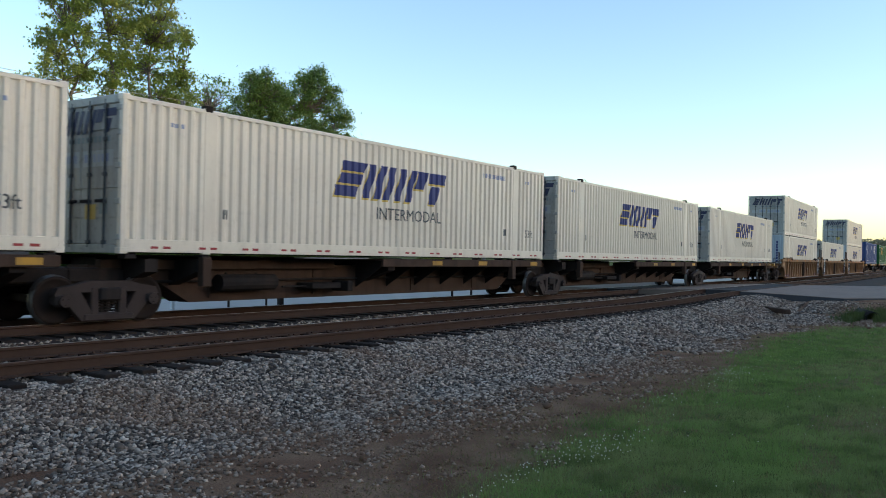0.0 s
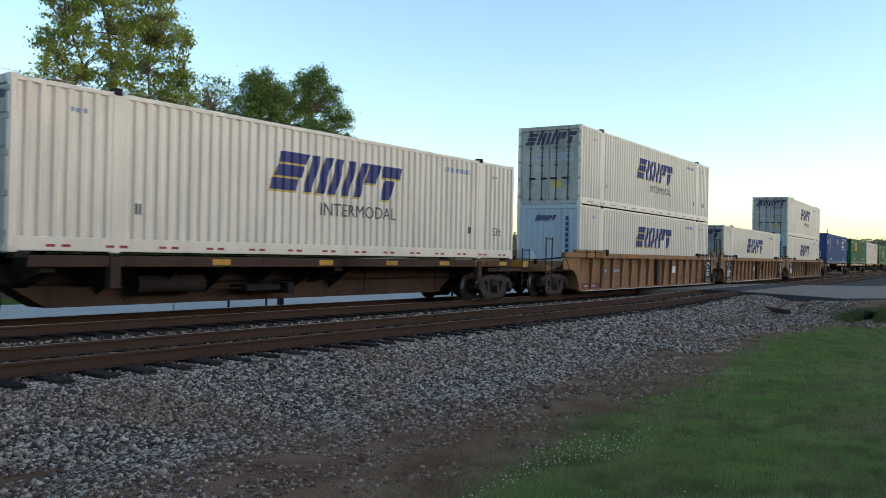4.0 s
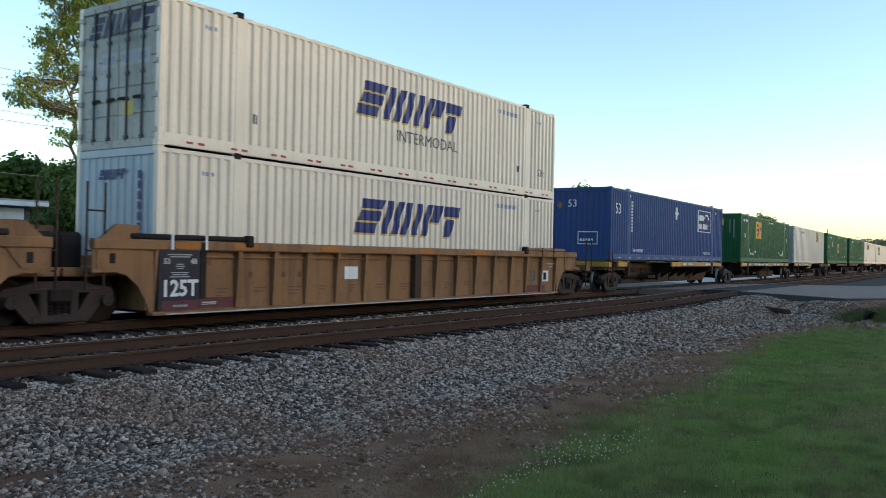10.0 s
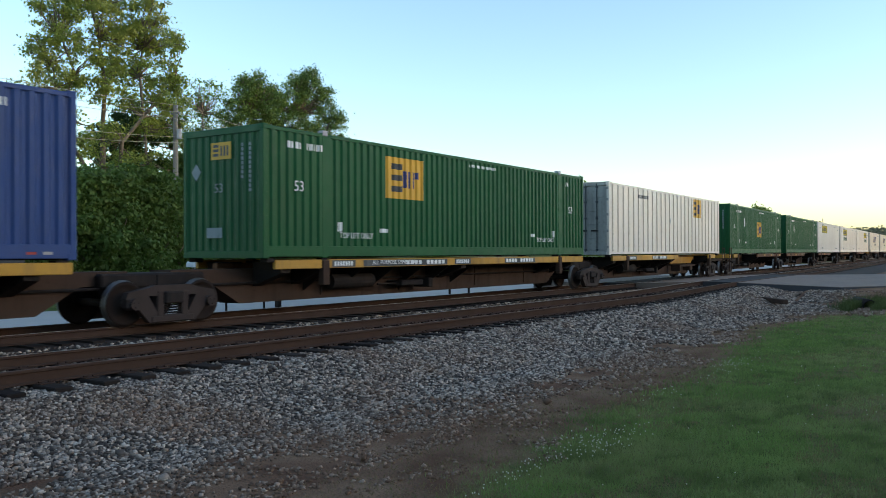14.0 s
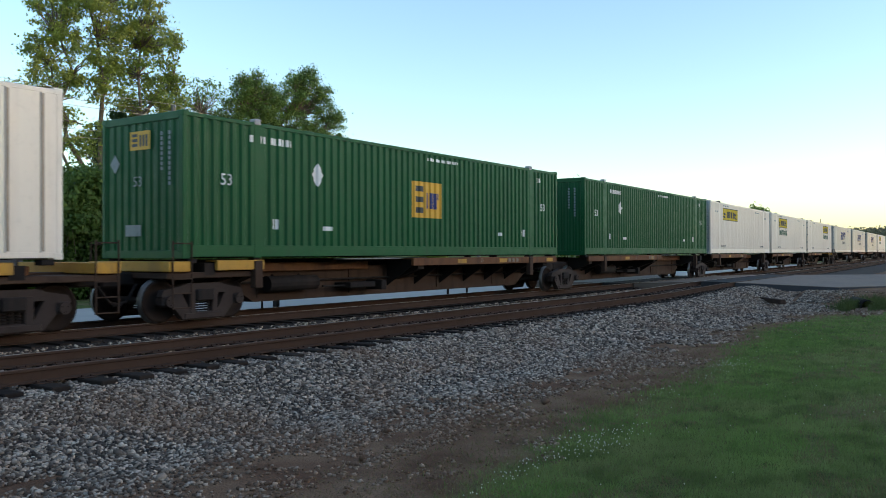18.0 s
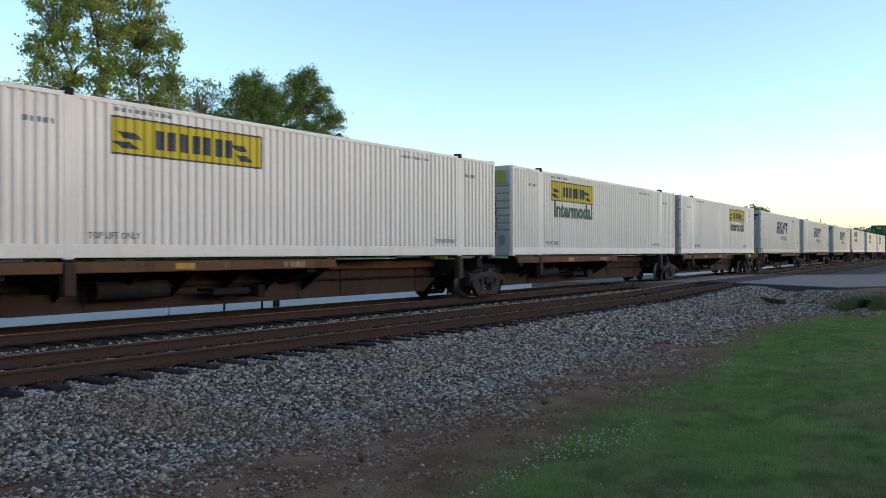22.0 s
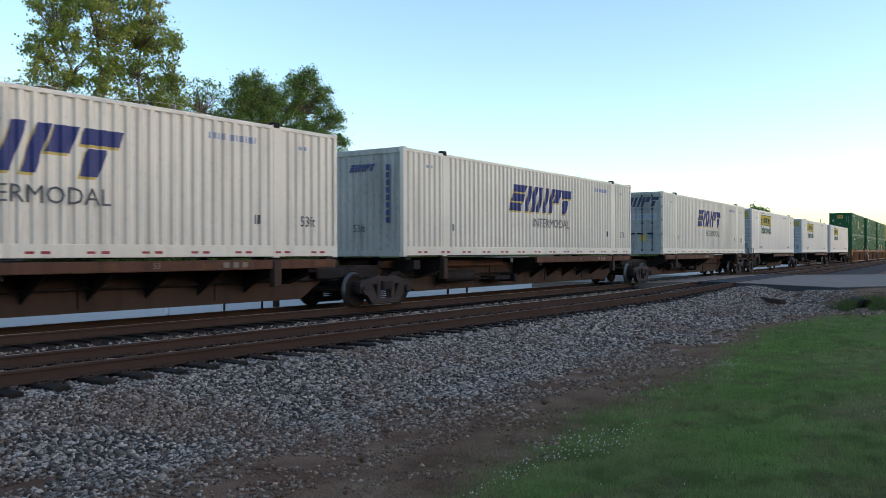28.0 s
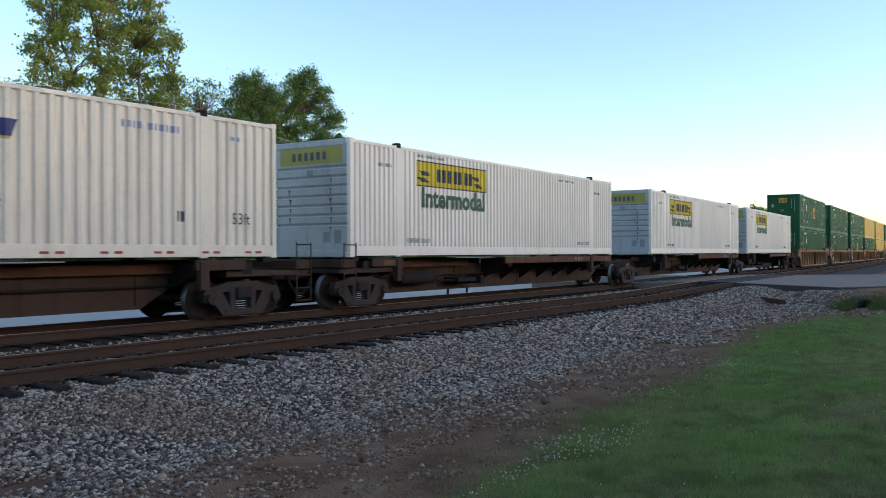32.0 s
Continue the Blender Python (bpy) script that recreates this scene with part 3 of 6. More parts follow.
def container(wall, end_mat, style="wide", front="plain", rail_mat=None, label="", group=""):
    """An empty 53-foot box: origin under its middle, near side at -y, leading end at -x."""
    th = tagged(new("shipping_container"), label, "container", group)
    prof = wall_profile(style)
    rail_mat = rail_mat or wall
    zb, zt = (0.26 if style != "posts" else 0.12), BOX_H - 0.10
    for side in (-1, 1):
        sh = Shape()
        pts = [(x, side * (FACE - d), z) for x, d in prof for z in (zb, zt)]
        n = len(prof)
        sh.add(pts, [(2 * i, 2 * i + 2, 2 * i + 3, 2 * i + 1) if side < 0 else (2 * i, 2 * i + 1, 2 * i + 3, 2 * i + 2) for i in range(n - 1)])
        part("side_wall", sh, wall, th)
        y0, y1 = sorted((side * (FACE + 0.004), side * (FACE - 0.07)))
        part("bottom_rail", Shape().box(-7.95, 7.95, y0, y1, 0.026, zb + 0.01, 0.012), rail_mat, th)
        part("top_rail", Shape().box(-7.95, 7.95, y0, y1, zt - 0.01, BOX_H - 0.024, 0.012), rail_mat, th)
        for x in (-1, 1):
            a, b = sorted((x * 7.93, x * BOX_L / 2))
            part("corner_post", Shape().box(a, b, *sorted((side * (FACE + 0.006), side * (FACE - 0.11))), 0.0, BOX_H, 0.015), rail_mat, th)
            if style != "posts":
                mid = part("middle_post", Shape().box(x * POST_X - 0.1, x * POST_X + 0.1, *sorted((side * (FACE + 0.007), side * (FACE - 0.08))), 0.0, BOX_H, 0.012), rail_mat, th)
                part("lifting_casting", Shape().box(x * POST_X - 0.09, x * POST_X + 0.09, *sorted((side * (FACE + 0.02), side * (FACE - 0.15))), BOX_H - 0.07, BOX_H + 0.055, 0.012), GALV if wall in (GREEN, BLUE) else DARK, mid, "steel lifting casting")
    roof = Shape()
    rp = corrugation(-7.98, 7.98, 0.42, 0.02)
    roof.add([(x, y, BOX_H - 0.012 - d) for x, d in rp for y in (-FACE + 0.06, FACE - 0.06)], [(2 * i, 2 * i + 2, 2 * i + 3, 2 * i + 1) for i in range(len(rp) - 1)])
    part("roof", roof, rail_mat, th)
    under = part("underframe", Shape().box(-7.95, 7.95, -FACE + 0.08, FACE - 0.08, 0.09, 0.15), DARK, th)
    beam = Shape().box(-0.03, 0.03, -FACE + 0.08, FACE - 0.08, 0.005, 0.09).mesh("cross_member")
    for i in range(26):
        part("cross_member", beam, DARK, under).matrix_basis = pose(-7.8 + i * 0.624, 0, 0)
    for end in (-1, 1):
        x = end * BOX_L / 2
        a, b = sorted((x, x - end * 0.09))
        part("end_sill", Shape().box(a, b, -FACE + 0.11, FACE - 0.11, 0.0, 0.16, 0.012), end_mat if end < 0 else rail_mat, th)
        part("end_header", Shape().box(a, b, -FACE + 0.11, FACE - 0.11, BOX_H - 0.16, BOX_H - 0.004, 0.012), end_mat if end < 0 else rail_mat, th)
        kind = front if end < 0 else ("door" if front == "plain" else "plain")
        if kind == "door":
            for side in (-1, 1):
                door = Shape()
                y0, y1 = sorted((side * 0.012, side * (FACE - 0.115)))
                zz = [0.17, 0.62, 0.66, 1.16, 1.20, 1.70, 1.74, 2.24, 2.28, BOX_H - 0.17]
                pr = [(0.17, 0.09)]
                for i in range(len(zz) - 1):
                    o = 0.035 if i % 2 == 0 else 0.06
                    pr += [(zz[i] + 0.001, o), (zz[i + 1] - 0.001, o)]
                pr += [(BOX_H - 0.17, 0.09)]
                outline = [(x - end * o, z) for z, o in pr]
                door.prism(outline, 1, y0, y1)
                d = part("door", fix_normals(door.mesh("door")), end_mat, th, "grimy panelled steel door")
                for f in (0.22, 0.66):
                    y = side * (0.05 + f * (FACE - 0.2))
                    rod = Shape().tube((x - end * 0.012, y, 0.10), (x - end * 0.012, y, BOX_H - 0.07), 0.021, n=8)
                    for z in (0.2, 0.95, 1.45, 2.1, BOX_H - 0.2):
                        rod.box(*sorted((x - end * 0.045, x + end * 0.012)), y - 0.05, y + 0.05, z - 0.035, z + 0.035, 0.008)
                    part("lock_rod", rod, ROD, d, "dark steel locking rod")
                    h = Shape().box(*sorted((x - end * 0.0, x + end * 0.03)), *sorted((y, y + side * -0.24)), 0.93, 0.99, 0.01)
                    part("door_handle", h, DARK, d)
                for z in (0.3, 0.95, 1.6, 2.2, 2.65):
                    part("hinge", Shape().box(*sorted((x - end * 0.06, x + end * 0.02)), *sorted((side * (FACE - 0.16), side * (FACE - 0.02))), z - 0.05, z + 0.05, 0.01), end_mat, d)
        else:
            sh = Shape()
            if kind == "ribbed":
                pr = [(0.15, 0.02)]
                for i in range(7):
                    z = 0.77 + 0.237 * i
                    pr += [(z - 0.012, 0.02), (z + 0.004, 0.062), (z + 0.03, 0.062), (z + 0.075, 0.02)]
                pr += [(BOX_H - 0.15, 0.02)]
                sh.add([(x - end * d, y, z) for z, d in pr for y in (-FACE + 0.11, FACE - 0.11)], [(2 * i, 2 * i + 1, 2 * i + 3, 2 * i + 2) for i in range(len(pr) - 1)])
            else:
                pr = corrugation(-FACE + 0.11, FACE - 0.11, 0.24, 0.03)
                sh.add([(x - end * (0.02 + d), y, z) for y, d in pr for z in (0.15, BOX_H - 0.15)], [(2 * i, 2 * i + 2, 2 * i + 3, 2 * i + 1) for i in range(len(pr) - 1)])
            # only the leading end gets the darker tone of its shaded side
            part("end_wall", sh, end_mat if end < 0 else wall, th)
    for x in (-1, 1):
        for y in (-1, 1):
            for z in (0.0, BOX_H - 0.118):
                part("corner_casting", Shape().box(*sorted((x * (BOX_L / 2 + 0.006), x * (BOX_L / 2 - 0.17))), *sorted((y * (FACE + 0.008), y * (FACE - 0.15))), z - (0.004 if z == 0 else -0.004), z + 0.122, 0.014), rail_mat, th)
    return th, prof


def side_text(name, body, x, z, size, mat, th, squeeze=1.0, label="", bold=0.0):
    return lettering(name, body, size, mat, th, pose(x, -FACE - 0.005, z, 90, 0, 0), label, squeeze, bold)


def end_text(name, body, a, z, size, mat, th, squeeze=1.0, label="", lift=0.006):
    return lettering(name, body, size, mat, th, pose(-BOX_L / 2 - lift, -a, z, 90, 0, -90), label, squeeze)


def reflectors(th, prof, z=0.12, red=RED, slot=GREYWHITE):
    polys, reds = [], []
    for i in range(14):
        x = -7.4 + i * 1.12
        polys.append(rect(x + 0.28, x + 0.45, z - 0.025, z + 0.025))
        reds.append(rect(x, x + 0.17, z - 0.022, z + 0.022))
    painted("reflector_slot", polys, slot, th, [(-9, -0.004), (9, -0.004)], 0.006, "dull strips beside the reflectors")
    painted("reflector_strip", reds, red, th, [(-9, -0.004), (9, -0.004)], 0.006, "red reflector strips")


def small_marks(th, prof, mat, number=True):
    if number:
        painted("number_mark", mark_bars(4.25, 2.42, 0.45, 0.13, 4) + mark_bars(4.82, 2.42, 0.75, 0.13, 6), mat, th, prof)
    painted("stencil_mark", mark_bars(-7.0, 2.42, 0.35, 0.08, 3) + mark_bars(6.75, 2.42, 0.3, 0.08, 3), mat, th, prof)


def swift_box(front="door", word=True, wall=WHITE, end=GREYWHITE, label="", low=False):
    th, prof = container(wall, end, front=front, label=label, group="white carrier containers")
    logo = slanted_logo(-2.38, 2.29, 1.45, 2.30)
    painted("logo_shadow", [[(x - 0.045, z - 0.05) for x, z in q] for q in logo], GOLD, th, prof, 0.002, "gold edge of the blue mark")
    painted("logo", logo, NAVY, th, prof, 0.005, "bold leaning navy blue mark")
    if word:
        side_text("lettering", "INTERMODAL", 0.62, 1.08, 0.43, INK, th, 1.06, "dark serif-like word INTERMODAL")
    side_text("length_mark", "53ft", 7.05, 0.80, 0.34, INK, th, 0.9)
    painted("stencil_mark", mark_bars(5.45, 0.72, 0.22, 0.2, 2), INK, th, prof)
    painted("stencil_mark", mark_bars(-5.7, 0.72, 0.2, 0.2, 2), INK, th, prof)
    small_marks(th, prof, BLUEGREY)
    if not low:
        reflectors(th, prof, slot=RED)
    if front == "door":
        end_plate("end_logo", slanted_logo(-1.02, 1.1, 2.22, 2.66), DOORINK, th, -0.027, "dark blue mark across the doors")
        end_plate("stencil_mark", mark_bars(-0.4, 2.05, 1.35, 0.11, 10), FAINT, th, -0.027)
        end_plate("number_field", [rect(-1.05, -0.62, 1.62, 1.84), rect(-0.55, -0.06, 1.6, 1.9), rect(0.06, 1.0, 1.6, 1.9)], FIELD, th, -0.03, "pale number fields")
        end_plate("stencil_mark", mark_bars(-0.5, 1.68, 0.4, 0.15, 4) + mark_bars(0.12, 1.68, 0.8, 0.15, 6), BLUEGREY, th, -0.025)
        end_plate("sticker", [rect(0.16, 0.5, 0.62, 0.9)], GOLD, th, -0.027, "faded yellow sticker")
        end_plate("sticker", [rect(-0.62, -0.2, 1.18, 1.48), rect(-0.42, -0.28, 0.66, 0.9)], FIELD, th, -0.027, "white stickers")
        end_plate("sticker", [diamond(-0.78, 0.76, 0.24), rect(0.6, 0.86, 0.72, 1.02)], FAINT, th, -0.027, "dull grey placards")
    else:
        end_plate("end_logo", slanted_logo(-0.55, 0.35, 2.3, 2.5), NAVY, th, 0.0)
        end_text("length_mark", "53ft", -0.2, 0.75, 0.3, INK, th, 0.9, "", 0.0)
        end_plate("stencil_mark", [rect(0.72, 0.84, 0.9 + 0.2 * i, 1.05 + 0.2 * i) for i in range(8)], NAVY, th, 0.0)
        if not word:
            end_plate("placard", [[(-0.85, 0.95), (-0.65, 0.7), (-0.45, 0.95), (-0.65, 1.2)]], PALEMARK, th, 0.0, "white diamond placard")
    return th


def hunt_box(front="ribbed", banner_x=-5.28, word=True, wall=WHITE_B, label=""):
    # ribbed ends are white too; the duller tone puts their shade in
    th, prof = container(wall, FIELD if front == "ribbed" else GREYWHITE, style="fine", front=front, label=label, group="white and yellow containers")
    x0, x1 = banner_x, banner_x + 3.69
    painted("banner", [rect(x0, x1, 1.90, 2.60)], BANNER, th, prof, 0.003, "yellow banner panel")
    painted("banner_border", [rect(x0, x1, 1.90, 1.935), rect(x0, x1, 2.565, 2.60), rect(x0, x0 + 0.04, 1.9, 2.6), rect(x1 - 0.04, x1, 1.9, 2.6)], INK, th, prof, 0.006)
    painted("banner_mark", mark_bars(x0 + 0.95, 2.06, 2.0, 0.36, 7, 0.3), INK, th, prof, 0.006, "row of dark blocks on yellow")
    painted("banner_mark", [rect(x0 + 0.22, x0 + 0.62, 2.02, 2.14, -0.2), rect(x0 + 0.3, x0 + 0.7, 2.2, 2.32, -0.2), rect(x1 - 0.65, x1 - 0.3, 2.02, 2.14, -0.12), rect(x1 - 0.72, x1 - 0.4, 2.22, 2.34, -0.15)], INK, th, prof, 0.006)
    if word:
        side_text("lettering", "Intermodal", x0 + 1.88, 1.58, 0.74, DKGREEN, th, 1.02, "dark green word Intermodal", 0.035)
    for x in (-5.2, 5.35):
        side_text("lettering", "TOP LIFT ONLY", x, 0.42, 0.17, INK, th, 0.9)
    painted("stencil_mark", mark_bars(-6.9, 2.3, 0.6, 0.09, 5) + mark_bars(6.4, 2.3, 0.6, 0.09, 5) + mark_bars(-5.2, 2.68, 1.3, 0.07, 9) + mark_bars(3.3, 2.6, 1.3, 0.07, 9), FAINT, th, prof)
    if front == "ribbed":
        end_plate("end_banner", [rect(-1.04, 1.04, 2.31, 2.73)], END_BANNER, th, -0.014, "yellow banner on the end, darkened as in shade")
        end_plate("end_mark", mark_bars(-0.62, 2.41, 1.22, 0.2, 6, 0.4), INK, th, -0.01)
        end_plate("sticker", [rect(-0.13, 0.09, 2.02, 2.17), rect(0.42, 0.66, 0.36, 0.62), rect(0.78, 1.0, 0.33, 0.66)], FAINT, th, -0.014, "dull grey placards")
        end_plate("sticker", [rect(-0.85, -0.3, 0.42, 0.64)], FIELD, th, -0.014, "pale sticker")
        rnd, runs = random.Random(71), []
        for a, rows in ((-0.71, (1, 2, 3, 4)), (0.67, (0, 1, 2, 3, 4, 5))):
            for i in rows:
                z, w = 0.75 + 0.237 * i, rnd.uniform(0.03, 0.065)
                c = a + rnd.uniform(-0.025, 0.025)
                runs.append([(c - w, z), (c - w * 0.45, z - 0.07), (c - w * 0.3, z - 0.15), (c + w * 0.2, z - 0.16), (c + w * 0.5, z - 0.06), (c + w, z)])
        end_plate("rust_run", runs, GRIME, th, -0.014, "dark rust runs below the grooves")
    else:
        end_plate("end_banner", [rect(-1.0, 1.0, 2.12, 2.5)], BANNER, th, -0.03, "yellow banner on the end")
        end_plate("end_mark", mark_bars(-0.62, 2.2, 1.24, 0.22, 6, 0.4), INK, th, -0.026)
        end_plate("sticker", [rect(0.36, 0.7, 0.68, 1.06)], BANNER, th, -0.03, "yellow notice on the door")
    return th


def emp_panel(th, prof, x, z, w=1.35, h=0.98):
    painted("panel", [rect(x - w / 2, x + w / 2, z - h / 2, z + h / 2)], ORANGE, th, prof, 0.003, "orange-yellow square panel")
    painted("panel_mark", [rect(x - 0.56, x - 0.14, z + c, z + c + 0.15) for c in (-0.36, -0.07, 0.22)], INK, th, prof, 0.006, "dark bars")
    painted("panel_mark", [rect(x + a, x + a + 0.11, z - 0.24, z + 0.2) for a in (-0.06, 0.13, 0.32)] + [rect(x + 0.46, x + 0.58, z + 0.02, z + 0.2)], NAVY, th, prof, 0.006, "blue bars")


def diamond(x, z, r):
    return [(x - r * 0.8, z), (x, z - r), (x + r * 0.8, z), (x, z + r)]


def green_box(panel_x=None, panel_z=1.54, placard=None, label="", number_x=-6.3, words=False):
    th, prof = container(GREEN, GREEN, label=label, group="green containers")
    if panel_x is not None:
        emp_panel(th, prof, panel_x, panel_z, 1.35 if panel_z < 1.8 else 1.6, 0.98 if panel_z < 1.8 else 1.07)
    if placard is not None:
        painted("placard", [diamond(placard, 1.9, 0.27)], PALEMARK, th, prof, 0.006, "white diamond placard")
    for x in (-6.95, 6.95):
        side_text("length_mark", "53", x, 1.60, 0.34, PALEMARK, th)
    painted("number_mark", mark_bars(number_x, 2.45, 0.5, 0.15, 4) + mark_bars(number_x + 0.6, 2.45, 0.7, 0.15, 6), PALEMARK, th, prof)
    painted("stencil_mark", mark_bars(0.2, 2.62, 1.6, 0.08, 12), PALEMARK, th, prof)
    painted("stencil_mark", mark_bars(-5.65, 0.62, 0.22, 0.22, 2) + mark_bars(5.5, 0.62, 0.22, 0.22, 2) + mark_bars(6.6, 2.45, 0.3, 0.14, 3) + [rect(-4.0, -3.7, 0.62, 0.72), rect(4.0, 4.3, 0.62, 0.72)], PALEMARK, th, prof)
    if words:
        for x in (-4.95, 5.0):
            side_text("lettering", "TOP LIFT ONLY", x, 0.52, 0.2, PALEMARK, th, 0.9)
    if panel_x is not None:
        end_plate("end_panel", [rect(-0.35, 0.3, 2.2, 2.58)], ORANGE, th, 0.0, "small orange-yellow panel", -BOX_L / 2)
        end_plate("panel_mark", [rect(-0.28, -0.1, 2.27 + c, 2.33 + c) for c in (0, 0.1, 0.2)] + [rect(-0.04 + c, 0.02 + c, 2.27, 2.5) for c in (0, 0.1, 0.2)], INK, th, 0.004)
    end_plate("placard", [diamond(-0.85, 1.95, 0.2)], FAINT, th, 0.0, "white diamond placard")
    end_text("length_mark", "53", -0.1, 1.55, 0.3, FAINT, th, 1.0, "", 0.0)
    end_plate("stencil_mark", [rect(0.86, 0.93, 1.45 + 0.1 * i, 1.52 + 0.1 * i) for i in range(11)] + [rect(0.62, 0.69, 1.75 + 0.1 * i, 1.82 + 0.1 * i) for i in range(8)] + [rect(-0.5, 0.0, 0.45, 0.68)], FAINT, th, 0.0)
    return th


def blue_box(label=""):
    th, prof = container(BLUE, BLUE, label=label, group="blue container")
    painted("panel", [rect(3.58, 5.75, 1.5, 2.6)], NAVY, th, prof, 0.003, "navy panel with white outline")
    painted("panel_border", [rect(3.58, 5.75, 1.5, 1.54), rect(3.58, 5.75, 2.56, 2.6), rect(3.58, 3.63, 1.5, 2.6), rect(5.70, 5.75, 1.5, 2.6)], PALEMARK, th, prof, 0.006)
    arc = []
    for i in range(10):
        a, b = math.pi * (1 - i / 12), math.pi * (1 - (i + 1) / 12)
        w0, w1 = 0.05 + 0.006 * i, 0.05 + 0.006 * (i + 1)
        arc.append([(5.02 + 0.52 * math.cos(a), 1.98 + 0.46 * math.sin(a)), (5.02 + 0.52 * math.cos(b), 1.98 + 0.46 * math.sin(b)), (5.02 + (0.52 - w1) * math.cos(b), 1.98 + (0.46 - w1) * math.sin(b)), (5.02 + (0.52 - w0) * math.cos(a), 1.98 + (0.46 - w0) * math.sin(a))])
    painted("panel_mark", mark_bars(3.78, 2.08, 0.72, 0.28, 3, 0.2) + mark_bars(3.78, 1.66, 1.6, 0.26, 8, 0.25) + arc, PALEMARK, th, prof, 0.007, "white arc and blocks")
    painted("placard", [diamond(0.11, 2.25, 0.33)], PALEMARK, th, prof, 0.006, "white diamond placard")
    side_text("length_mark", "53", -7.3, 2.05, 0.6, PALEMARK, th)
    painted("stencil_mark", [rect(-5.75, -5.66, 1.2 + 0.13 * i, 1.28 + 0.13 * i) for i in range(10)] + mark_bars(-6.2 + 0.0, 2.6, 0.3, 0.1, 3) + mark_bars(6.6, 2.5, 0.3, 0.14, 3), PALEMARK, th, prof)
    for x in (-5.0, 5.1):
        side_text("lettering", "TOP LIFT ONLY", x, 0.42, 0.2, PALEMARK, th, 0.9)
    end_text("length_mark", "53", -0.35, 2.25, 0.42, PALEMARK, th, 1.0, "", 0.0)
    end_plate("panel_mark", [rect(-0.1, 0.75, 0.62, 0.65), rect(-0.1, 0.75, 1.1, 1.13), rect(-0.1, -0.07, 0.62, 1.13), rect(0.72, 0.75, 0.62, 1.13)] + mark_bars(0.0, 0.75, 0.6, 0.1, 5), PALEMARK, th, 0.0)
    end_plate("placard", [diamond(-0.9, 2.2, 0.17)], TAN, th, 0.0, "tan diamond placard")
    reflectors(th, prof)
    return th


def posted_box(label=""):
    th, prof = container(WHITE_B, GREYWHITE, style="posts", front="door", label=label, group="white ribbed container")
    painted("rib_edges", [rect(x + 0.003, x + 0.048, 0.14, BOX_H - 0.12) for x, d in prof if d < 0][::2], RIBSTAIN, th, [(-9, -0.028), (9, -0.028)], 0.004, "brown-stained rib flanges")
    z = 2.30
    painted("panel", [rect(3.22, 4.56, 1.84, 2.76)], ORANGE, th, prof, 0.003, "orange-yellow square panel")
    painted("panel_mark", [rect(3.3, 3.72, z + c, z + c + 0.14) for c in (-0.36, -0.07, 0.2)], INK, th, prof, 0.006)
    painted("panel_mark", [rect(3.8 + a, 3.92 + a, 2.04, 2.5) for a in (0.0, 0.2, 0.42)], NAVY, th, prof, 0.006)
    painted("number_mark", mark_bars(-4.8, 2.4, 1.3, 0.15, 10), INK, th, prof)
    painted("placard", [diamond(-0.5, 1.55, 0.2)], GREYWHITE, th, prof, 0.005)
    return th


def wheelset(parent, x):
    """Axle with two wheels, turning about its own middle."""
    sh = Shape()
    for side in (-1, 1):
        y = side * GAUGE / 2
        o = -side
        prof = [(0.02, side * 0.10), (0.10, side * 0.10), (0.12, side * 0.02), (0.33, side * 0.035), (0.36, side * 0.07), (0.42, side * 0.068), (0.425, o * 0.0), (0.45, o * 0.02), (0.45, o * 0.045), (0.36, o * 0.045), (0.33, side * -0.01), (0.12, o * 0.04), (0.10, o * 0.08)]
        sh.lathe(prof, y + side * 0.035, 28)
    sh.tube((0, -1.05, 0), (0, 1.05, 0), 0.075, n=12)
    me = fix_normals(sh.mesh("wheelset", True))
    ob = part("wheelset", me, TREAD, parent, "grimy steel wheels with bright treads")
    me.materials.append(RIM)
    me.polygons.foreach_set("material_index", [1 if 0.4 < Vector((p.center.x, 0, p.center.z)).length and abs(p.normal.y) < 0.9 else 0 for p in me.polygons])
    ob.matrix_basis = pose(x, 0, 0.42)
    return ob


